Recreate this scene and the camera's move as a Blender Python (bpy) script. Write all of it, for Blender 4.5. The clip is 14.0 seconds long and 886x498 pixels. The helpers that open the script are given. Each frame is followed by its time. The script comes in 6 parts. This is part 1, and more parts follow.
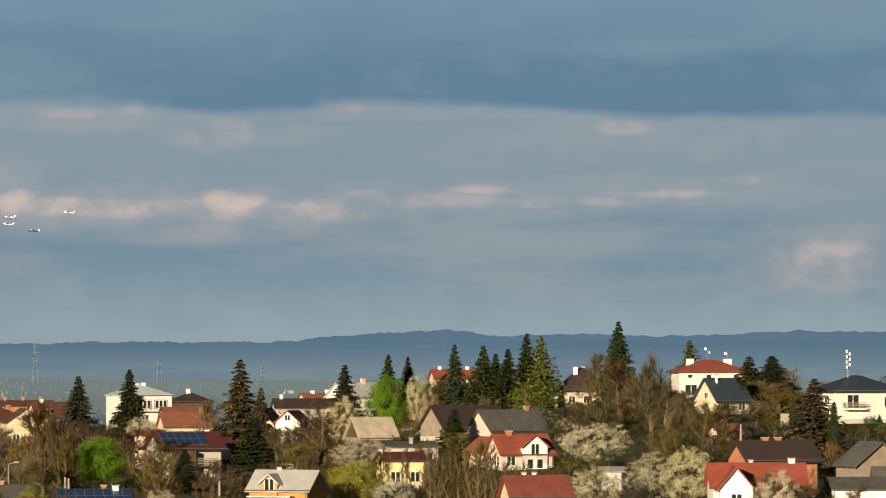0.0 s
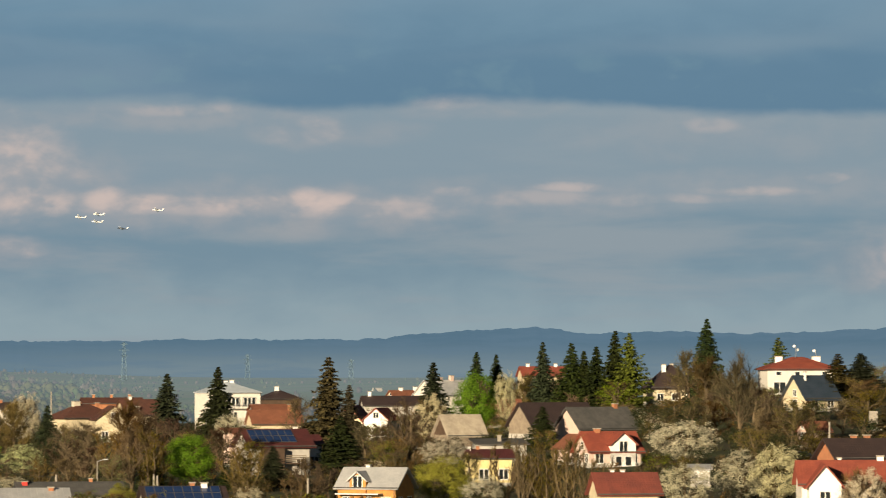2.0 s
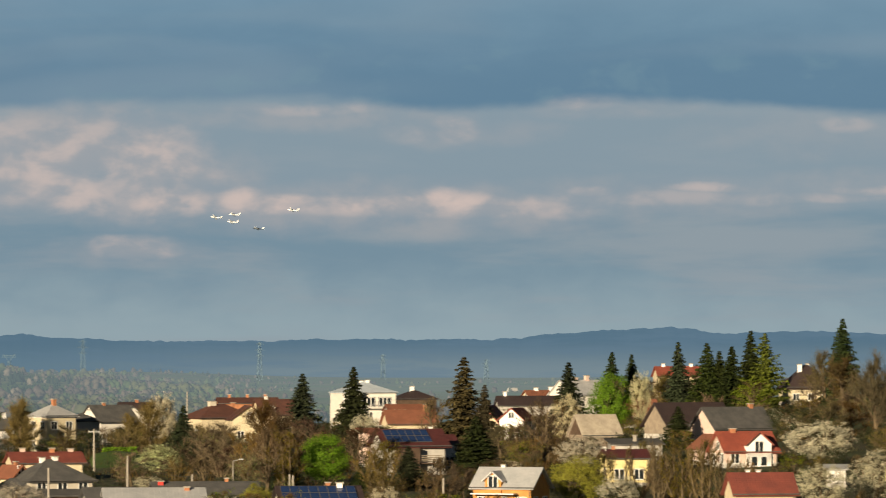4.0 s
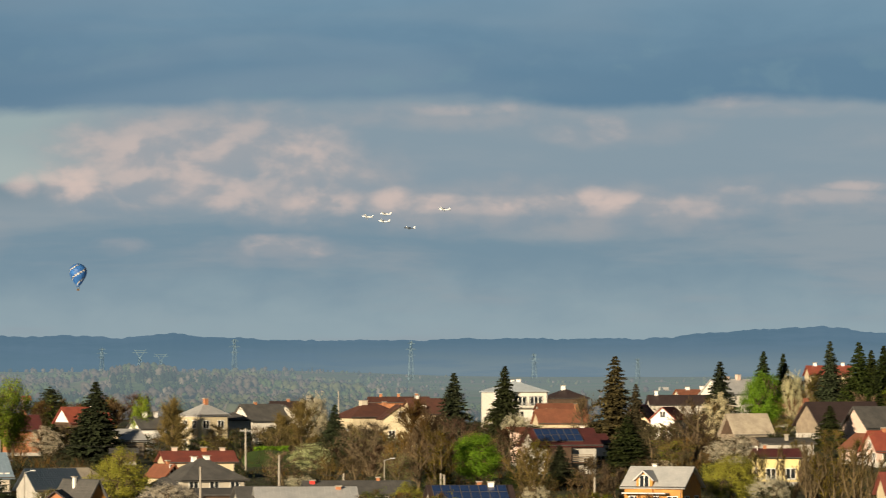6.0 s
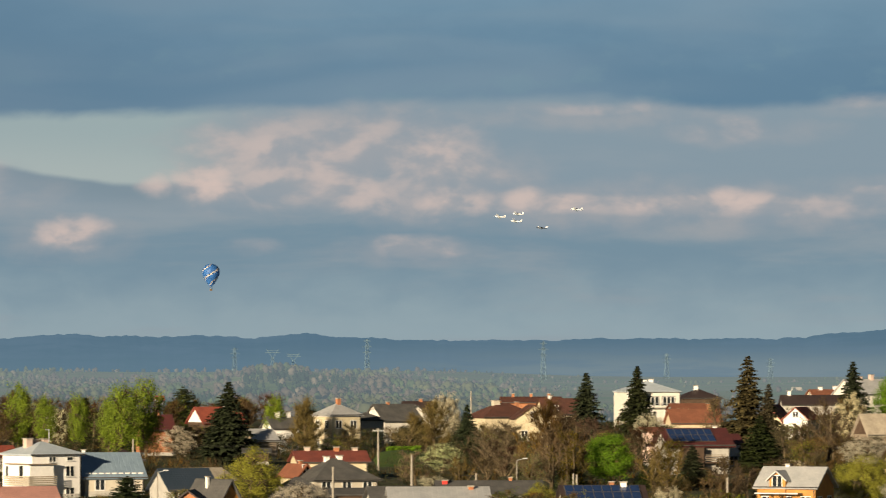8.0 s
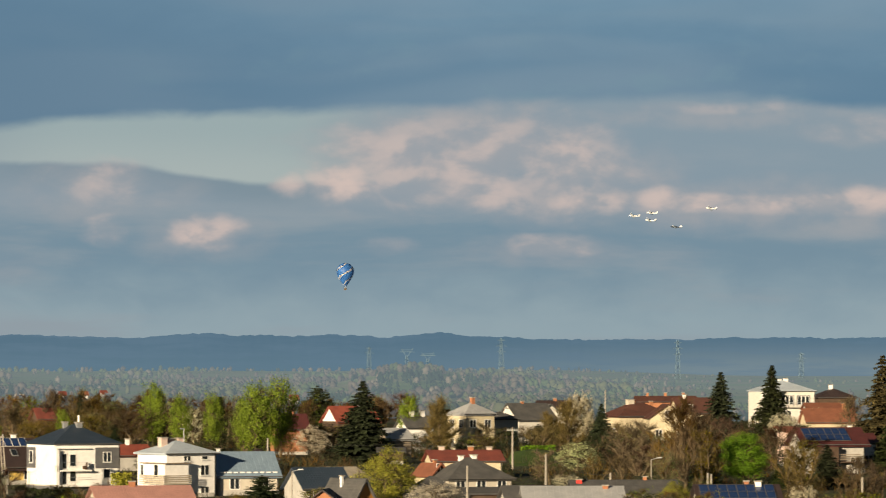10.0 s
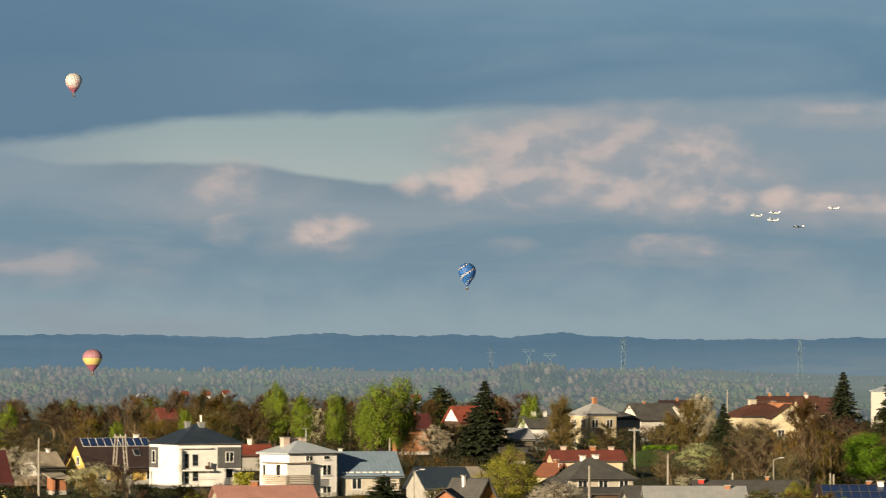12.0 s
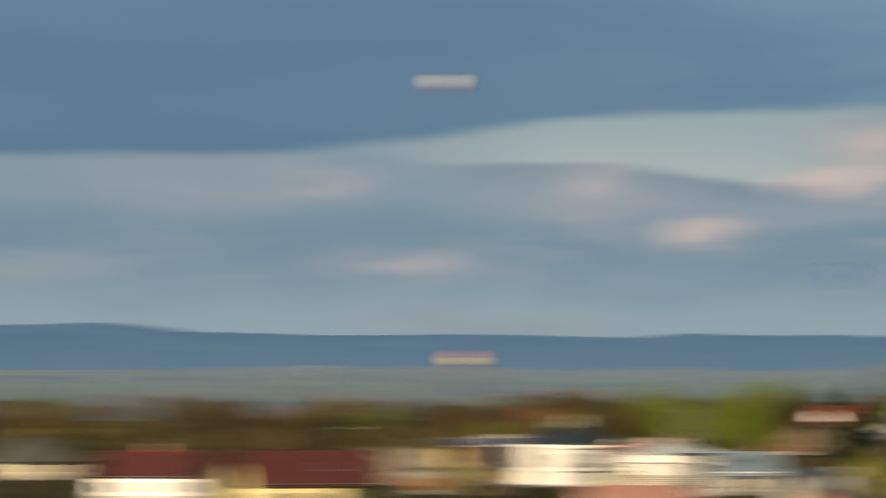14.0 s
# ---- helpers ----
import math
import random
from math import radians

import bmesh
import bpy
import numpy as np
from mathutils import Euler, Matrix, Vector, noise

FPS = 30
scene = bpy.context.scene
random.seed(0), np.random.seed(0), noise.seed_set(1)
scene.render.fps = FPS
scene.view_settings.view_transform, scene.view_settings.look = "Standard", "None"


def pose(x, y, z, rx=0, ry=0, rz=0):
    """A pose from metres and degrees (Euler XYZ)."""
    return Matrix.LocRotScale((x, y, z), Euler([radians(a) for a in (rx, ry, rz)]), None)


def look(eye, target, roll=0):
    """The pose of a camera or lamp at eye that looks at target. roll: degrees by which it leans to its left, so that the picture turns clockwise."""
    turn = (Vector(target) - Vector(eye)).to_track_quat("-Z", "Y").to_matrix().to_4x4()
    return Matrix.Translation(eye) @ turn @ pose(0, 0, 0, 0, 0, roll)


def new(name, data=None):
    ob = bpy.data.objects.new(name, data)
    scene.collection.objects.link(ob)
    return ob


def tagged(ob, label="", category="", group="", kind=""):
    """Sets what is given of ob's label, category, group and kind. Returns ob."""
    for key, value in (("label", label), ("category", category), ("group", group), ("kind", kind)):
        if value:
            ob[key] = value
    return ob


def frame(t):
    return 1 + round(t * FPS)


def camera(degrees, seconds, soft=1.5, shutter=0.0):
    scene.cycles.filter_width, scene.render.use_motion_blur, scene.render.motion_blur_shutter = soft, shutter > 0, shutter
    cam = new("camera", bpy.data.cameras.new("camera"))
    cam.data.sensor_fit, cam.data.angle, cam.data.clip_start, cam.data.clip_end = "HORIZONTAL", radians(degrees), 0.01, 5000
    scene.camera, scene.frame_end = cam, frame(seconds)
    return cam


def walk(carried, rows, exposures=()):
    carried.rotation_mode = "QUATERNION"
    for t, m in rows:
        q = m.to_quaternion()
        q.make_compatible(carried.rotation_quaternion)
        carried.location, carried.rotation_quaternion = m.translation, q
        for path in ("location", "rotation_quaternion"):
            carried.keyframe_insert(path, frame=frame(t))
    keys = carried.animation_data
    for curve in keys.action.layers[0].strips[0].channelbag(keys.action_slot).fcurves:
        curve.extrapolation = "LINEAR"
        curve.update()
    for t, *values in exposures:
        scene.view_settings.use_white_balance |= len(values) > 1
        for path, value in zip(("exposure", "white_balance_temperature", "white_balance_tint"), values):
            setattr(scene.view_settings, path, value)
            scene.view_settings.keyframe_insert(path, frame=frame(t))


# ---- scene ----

# Bearings and elevations are given in steps of 1/8962 radian; bearing 784 is due north (+y), elevation 640 is eye level.
STEP = 8962.0
EYE = 20.0
cam = camera(10.0, 14.0, soft=1.1, shutter=0.6)
TURNS = [
    (0.0, 722.8, 6.1), (0.5, 696.7, 6.1), (1.0, 660.0, 4.6), (1.5, 615.6, 3.1), (2.0, 566.6, 1.5), (2.2, 546.0, 1.4),
    (4.3, 285.5, 1.2), (4.5, 257.3, 1.0), (5.0, 189.9, 0.2), (5.5, 122.5, 0.0), (6.0, 59.7, 0.0), (6.5, 0.0, 0.0),
    (7.0, -58.2, 0.0), (7.5, -116.4, 0.0), (8.0, -174.6, 0.0), (8.2, -198.0, 0.0), (10.3, -447.1, -1.5), (10.5, -470.1, -1.5),
    (11.0, -525.2, -1.5), (11.5, -575.8, -1.5), (12.0, -627.8, -1.5), (12.5, -678.4, -1.5), (13.0, -722.8, -1.5),
    (13.2, -741.0, -1.5), (13.4, -747.0, -1.5), (13.4667, -712.0, -1.5), (13.5, -782.0, -1.5), (13.5333, -965.0, -1.5), (13.5667, -990.0, -1.5),
    (13.7, -1012.0, -1.5), (13.8667, -1040.0, -1.5), (13.9333, -1062.0, -1.5), (13.9667, -1130.0, -1.5), (14.0, -1288.0, -1.5),
]
TILT = math.degrees(math.atan((640 - 441) / STEP))
walk(cam, [(t, pose(0, 0, EYE, 90 + TILT + math.degrees(dv / STEP), 0, -math.degrees(s / STEP))) for t, s, dv in TURNS], exposures=((0.0, 0.5), (14.0, 0.5)))


# ---- light ----
SUN_AZ, SUN_EL = radians(-150), radians(11)   # from north, clockwise
TO_SUN = Vector((math.sin(SUN_AZ) * math.cos(SUN_EL), math.cos(SUN_AZ) * math.cos(SUN_EL), math.sin(SUN_EL)))
sun = new("sun", bpy.data.lights.new("sun", "SUN"))
sun.data.energy, sun.data.angle, sun.data.color = 5.6, radians(0.6), (1.0, 0.81, 0.55)
sun.matrix_world = look((0, 0, 300), Vector((0, 0, 300)) - TO_SUN)


class Ex:
    """Small arithmetic on shader sockets."""
    def __init__(self, tree, s):
        self.t, self.s = tree, s

    def op(self, kind, *others):
        n = self.t.nodes.new("ShaderNodeMath")
        n.operation = kind
        for i, o in enumerate((self, *others)):
            if isinstance(o, Ex):
                self.t.links.new(o.s, n.inputs[i])
            else:
                n.inputs[i].default_value = o
        return Ex(self.t, n.outputs[0])

    def __add__(self, o): return self.op("ADD", o)
    def __sub__(self, o): return self.op("SUBTRACT", o)
    def __mul__(self, o): return self.op("MULTIPLY", o)
    def __truediv__(self, o): return self.op("DIVIDE", o)

    def ramp(self, a, b, lo=0.0, hi=1.0):
        n = self.t.nodes.new("ShaderNodeMapRange")
        n.interpolation_type = "SMOOTHSTEP"
        self.t.links.new(self.s, n.inputs[0])
        for i, o in enumerate((a, b, lo, hi)):
            if isinstance(o, Ex):
                self.t.links.new(o.s, n.inputs[i + 1])
            else:
                n.inputs[i + 1].default_value = o
        return Ex(self.t, n.outputs[0])


def mixed(tree, fac, a, b):
    n = tree.nodes.new("ShaderNodeMix")
    n.data_type = "RGBA"
    for i, o in ((0, fac), (6, a), (7, b)):
        if isinstance(o, Ex):
            tree.links.new(o.s, n.inputs[i])
        elif isinstance(o, tuple):
            n.inputs[i].default_value = (*o, 1)
        elif isinstance(o, (int, float)):
            n.inputs[i].default_value = o
        else:
            tree.links.new(o, n.inputs[i])
    return n.outputs[2]


def fbm(tree, vec, scale, detail=5, rough=0.55, distort=0.0):
    n = tree.nodes.new("ShaderNodeTexNoise")
    n.inputs["Scale"].default_value, n.inputs["Detail"].default_value = scale, detail
    n.inputs["Roughness"].default_value, n.inputs["Distortion"].default_value = rough, distort
    if vec is not None:
        tree.links.new(vec, n.inputs["Vector"])
    return Ex(tree, n.outputs["Fac"])


def make_world():
    world = bpy.data.worlds.new("evening_sky")
    scene.world = world
    world.use_nodes = True
    t = world.node_tree
    t.nodes.clear()
    geo = t.nodes.new("ShaderNodeTexCoord")
    sep = t.nodes.new("ShaderNodeSeparateXYZ")
    t.links.new(geo.outputs["Generated"], sep.inputs[0])
    X, Y, Z = (Ex(t, sep.outputs[i]) for i in range(3))
    b = X.op("ARCTAN2", Y) * STEP + 784.0
    e = Z.op("ARCSINE") * -STEP + 640.0
    vec = t.nodes.new("ShaderNodeCombineXYZ")
    t.links.new((b / 260.0).s, vec.inputs[0])
    t.links.new((e / 110.0).s, vec.inputs[1])
    fine = fbm(t, vec.outputs[0], 1.6, 5, 0.55, 0.3)
    vec2 = t.nodes.new("ShaderNodeCombineXYZ")
    t.links.new((b / 900.0).s, vec2.inputs[0])
    t.links.new((e / 150.0).s, vec2.inputs[1])
    vec2.inputs[2].default_value = 3.7
    wide = fbm(t, vec2.outputs[0], 1.5, 5, 0.55, 0.2)
    wob = (fine - 0.5)
    vec3 = t.nodes.new("ShaderNodeCombineXYZ")
    t.links.new((b / 120.0).s, vec3.inputs[0])
    t.links.new((e / 70.0).s, vec3.inputs[1])
    vec3.inputs[2].default_value = 8.1
    curl = fbm(t, vec3.outputs[0], 1.2, 4, 0.5, 0.3)
    ee = e + (curl - 0.5) * 95.0 + (wide - 0.5) * 40.0

    sky = t.nodes.new("ShaderNodeTexSky")
    sky.sky_type, sky.sun_disc = "NISHITA", False
    sky.sun_elevation, sky.sun_rotation = SUN_EL, SUN_AZ
    gain = t.nodes.new("ShaderNodeMix")
    gain.data_type, gain.blend_type = "RGBA", "MULTIPLY"
    gain.inputs[0].default_value = 1.0
    t.links.new(sky.outputs[0], gain.inputs[6])
    gain.inputs[7].default_value = (0.10, 0.10, 0.10, 1)

    # billows: a cloud-sized noise, and the same noise a little towards the sun, whose difference models the lit and shaded sides
    def billow(db, de, seed):
        v = t.nodes.new("ShaderNodeCombineXYZ")
        t.links.new(((b + db) / 150.0).s, v.inputs[0])
        t.links.new(((e + de) / 88.0).s, v.inputs[1])
        v.inputs[2].default_value = seed
        return fbm(t, v.outputs[0], 1.3, 4.5, 0.5, 0.2)
    puff = billow(0, 0, 6.3)
    relief = (puff - billow(-26, -20, 6.3)).ramp(-0.17, 0.17)
    ragged = puff - 0.5
    thin = (curl - 0.5)

    # the cloud sheet: grey-blue, paler towards the skyline
    low = mixed(t, ee.ramp(600, 430), (0.286, 0.380, 0.430), (0.166, 0.268, 0.352))
    low = mixed(t, wide.ramp(0.45, 0.68, 0.0, 0.8), low, (0.285, 0.338, 0.385))
    # paler middle layer under the deck
    mid = (e + thin * 60.0).ramp(405, 335) * 0.7
    col = mixed(t, mid, low, (0.250, 0.323, 0.390))
    # a clear opening of pale teal sky, with the dark back of a cloud along its foot
    foot = b.ramp(-720, -500, 262, 294) + b.ramp(-250, 60, 0.0, 34.0)
    inside = b.ramp(-740, -250) * b.ramp(420, 120)
    col = mixed(t, (e + ragged * 16.0 - foot).ramp(60.0, 4.0) * b.ramp(-600, -330) * b.ramp(300, 60) * 0.7, col, (0.178, 0.255, 0.318))
    gap = (e + ragged * 18.0 - foot).ramp(4.0, -9.0) * inside
    col = mixed(t, gap, col, mixed(t, (e - b * 0.03).ramp(220, 320), (0.318, 0.405, 0.426), (0.385, 0.452, 0.455)))
    # soft grey-rose bodies of the clouds: bearing, elevation, half widths, strength
    halo = None
    for cb, ce, hb, he, k in ((395, 262, 285, 92, 0.95), (300, 350, 190, 45, 0.6), (620, 330, 190, 80, 0.75), (1020, 368, 480, 52, 0.75), (880, 205, 330, 26, 0.55), (1120, 232, 190, 30, 0.45), (-240, 345, 190, 55, 0.5),
                              (-60, 425, 130, 46, 0.4), (560, 445, 150, 30, 0.4), (1500, 350, 330, 40, 0.5), (1950, 330, 300, 34, 0.4), (2180, 455, 170, 70, 0.55), (1400, 188, 150, 26, 0.5), (-560, 470, 200, 40, 0.4),
                              (1850, 235, 300, 50, 0.3), (-900, 330, 240, 70, 0.4)):
        du, dv = (b + wob * 60.0 - cb) / hb, (e + wob * 30.0 - ce) / he
        soft_body = (du * du + dv * dv - ragged * 1.7).ramp(1.6, -0.1, 0.0, k)
        halo = soft_body if halo is None else halo.op("MAXIMUM", soft_body)
    col = mixed(t, halo, col, mixed(t, relief, (0.275, 0.325, 0.382), (0.365, 0.368, 0.394)))
    # heads of cloud that catch the low sun
    banks = (
        (188, 322, 62, 40, 1.0), (97, 330, 34, 24, 0.9), (215, 262, 70, 42, 0.55), (330, 262, 110, 52, 0.45), (405, 290, 48, 40, 0.75), (450, 338, 95, 36, 0.7), (340, 330, 90, 28, 0.5),
        (602, 300, 44, 70, 0.72), (640, 360, 80, 24, 0.95), (540, 262, 90, 50, 0.35), (745, 352, 44, 20, 0.85), (835, 362, 80, 17, 1.0), (950, 360, 60, 17, 0.9), (1048, 362, 56, 18, 0.95), (1118, 354, 74, 21, 1.0),
        (1210, 364, 44, 18, 0.7), (1262, 362, 36, 18, 0.6), (1330, 374, 70, 13, 0.5), (1372, 338, 36, 10, 0.6), (1580, 333, 66, 9, 0.55), (1800, 350, 90, 8, 0.4), (1900, 338, 90, 9, 0.5), (2030, 316, 34, 9, 0.45),
        (2190, 468, 90, 42, 0.5), (1363, 178, 62, 16, 0.6), (1133, 230, 36, 22, 0.45), (1033, 238, 36, 15, 0.35), (1830, 222, 44, 14, 0.3), (860, 192, 120, 10, 0.35), (1000, 364, 380, 17, 0.62), (1480, 352, 300, 12, 0.3), (400, 292, 262, 72, 0.62), (600, 300, 110, 80, 0.5),
        (-238, 325, 84, 36, 0.6), (-223, 413, 44, 26, 0.62), (-48, 412, 62, 34, 1.0), (-20, 432, 30, 16, 0.6), (572, 437, 74, 20, 0.72), (272, 436, 50, 16, 0.25), (-578, 462, 110, 24, 0.35), (-690, 330, 60, 30, 0.4),
    )
    pink = None
    for cb, ce, hb, he, k in banks:
        du, dv = (b + wob * 45.0 - cb) / hb, (e + wob * 20.0 + thin * 14.0 - ce) / he
        blob = (du * du + dv * dv - ragged * (2.3 if he > 22 else 1.4) - thin * 0.9).ramp(1.75, -0.35, 0.0, k)
        pink = blob if pink is None else pink.op("MAXIMUM", blob)
    pink = pink * relief.ramp(0.1, 0.85, 0.66, 1.0)
    col = mixed(t, pink, col, mixed(t, relief, (0.405, 0.388, 0.404), (0.650, 0.520, 0.478)))
    # the dark upper deck
    edge = b.ramp(-900, -100, 274, 204) + b.ramp(-100, 800, 0.0, -32.0) + b.ramp(850, 1100, 0.0, 22.0) + b.ramp(1150, 1360, 0.0, -20.0) + b.ramp(1500, 1900, 0.0, 26.0)
    deck = (e + wob * 26.0 + thin * 16.0 - edge).ramp(14.0, -12.0)
    dark = mixed(t, (e + wob * 150.0).ramp(160, -60), (0.098, 0.205, 0.318), (0.158, 0.278, 0.388))
    dark = mixed(t, fbm(t, vec2.outputs[0], 1.1, 2.5, 0.4, 0.5).ramp(0.40, 0.66, 0.0, 0.7), dark, (0.196, 0.288, 0.376))
    dark = mixed(t, puff.ramp(0.52, 0.7, 0.0, 0.3) * e.ramp(40, 110), dark, (0.17, 0.29, 0.36))
    dark = mixed(t, b.ramp(500, -500, 0.0, 0.75), dark, (0.085, 0.178, 0.285))
    # overhead, out of view, the deck is blackened to deepen shade in the town
    dark = mixed(t, e.ramp(-100, -1000), dark, (0.010, 0.018, 0.028))
    col = mixed(t, deck, col, dark)
    # open sky between the clouds higher up
    cover = e.ramp(-3500, -900, 0.85, 0.97)
    cover = cover.op("MAXIMUM", fbm(t, geo.outputs["Generated"], 4.0, 5).ramp(0.42, 0.6))
    out = mixed(t, cover * 0.97, gain.outputs[2], col)
    bg = t.nodes.new("ShaderNodeBackground")
    t.links.new(out, bg.inputs[0])
    bg.inputs[1].default_value = 0.7
    end = t.nodes.new("ShaderNodeOutputWorld")
    t.links.new(bg.outputs[0], end.inputs[0])


make_world()


# ---- materials ----
def surface(name, a, b, rough=0.8, metal=0.0, scale=1.2, detail=6, bump=0.2, grain=18.0, island=0.0, obj=0.0, translucent=0.0, c=None, spec=0.3, speck=0.15):
    """Two colours mixed by a wide noise, darkened by a fine one, with fine relief."""
    m = bpy.data.materials.new(name)
    m.use_nodes = True
    t = m.node_tree
    bs = t.nodes["Principled BSDF"]
    geo = t.nodes.new("ShaderNodeTexCoord")
    n1 = fbm(t, geo.outputs["Object"], scale, detail, 0.6)
    n2 = fbm(t, geo.outputs["Object"], grain, 3, 0.6)
    col = mixed(t, n1.ramp(0.32, 0.68), a, b)
    if c:
        col = mixed(t, n2.ramp(0.52, 0.72), col, c)
    hsv = t.nodes.new("ShaderNodeHueSaturation")
    t.links.new(col, hsv.inputs["Color"])
    val = n2.ramp(0.2, 0.8, 1 - speck, 1 + speck)
    if island:
        g = t.nodes.new("ShaderNodeNewGeometry")
        val = val * Ex(t, g.outputs["Random Per Island"]).ramp(0, 1, 1 - island, 1 + island)
    if obj:
        o = t.nodes.new("ShaderNodeObjectInfo")
        val = val * Ex(t, o.outputs["Random"]).ramp(0, 1, 1 - obj, 1 + obj)
        if obj > 0.1:
            shift = (Ex(t, o.outputs["Random"]) * 7.31).op("FRACT")
            t.links.new(shift.ramp(0, 1, 0.470, 0.514).s, hsv.inputs["Hue"])
            t.links.new((shift * 3.7).op("FRACT").ramp(0, 1, 0.8, 1.3).s, hsv.inputs["Saturation"])
    t.links.new(val.s, hsv.inputs["Value"])
    t.links.new(hsv.outputs[0], bs.inputs["Base Color"])
    bs.inputs["Roughness"].default_value, bs.inputs["Metallic"].default_value = rough, metal
    bs.inputs["Specular IOR Level"].default_value = spec
    if bump:
        bp = t.nodes.new("ShaderNodeBump")
        bp.inputs["Strength"].default_value, bp.inputs["Distance"].default_value = bump, 0.05
        t.links.new(n2.s, bp.inputs["Height"])
        t.links.new(bp.outputs[0], bs.inputs["Normal"])
    if translucent:
        tr = t.nodes.new("ShaderNodeBsdfTranslucent")
        t.links.new(hsv.outputs[0], tr.inputs[0])
        mx = t.nodes.new("ShaderNodeMixShader")
        mx.inputs[0].default_value = translucent
        t.links.new(bs.outputs[0], mx.inputs[1])
        t.links.new(tr.outputs[0], mx.inputs[2])
        t.links.new(mx.outputs[0], t.nodes["Material Output"].inputs[0])
    return m


def roofing(name, a, b, rough=0.6, metal=0.0, pitch=0.35, ribs=False, depth=0.03):
    """Roof skin: courses of tiles, or standing seams, as relief and slight shade."""
    m = surface(name, a, b, rough, metal, 0.7, 5, 0.0, 9.0)
    t = m.node_tree
    bs = t.nodes["Principled BSDF"]
    uv = t.nodes.new("ShaderNodeTexCoord")
    sep = t.nodes.new("ShaderNodeSeparateXYZ")
    t.links.new(uv.outputs["UV"], sep.inputs[0])
    U, V = Ex(t, sep.outputs[0]), Ex(t, sep.outputs[1])
    wave = (U / pitch).op("FRACT").ramp(0.0, 0.16)
    if not ribs:
        wave = wave * (V / (pitch * 1.1)).op("FRACT").ramp(0.0, 0.35, 0.2, 1.0)
    bp = t.nodes.new("ShaderNodeBump")
    bp.inputs["Strength"].default_value, bp.inputs["Distance"].default_value = 0.7, depth
    t.links.new(wave.s, bp.inputs["Height"])
    t.links.new(bp.outputs[0], bs.inputs["Normal"])
    return m


def glass_mat():
    m = bpy.data.materials.new("window_glass")
    m.use_nodes = True
    bs = m.node_tree.nodes["Principled BSDF"]
    bs.inputs["Base Color"].default_value = (0.02, 0.025, 0.03, 1)
    bs.inputs["Roughness"].default_value = 0.06
    bs.inputs["Specular IOR Level"].default_value = 0.6
    return m


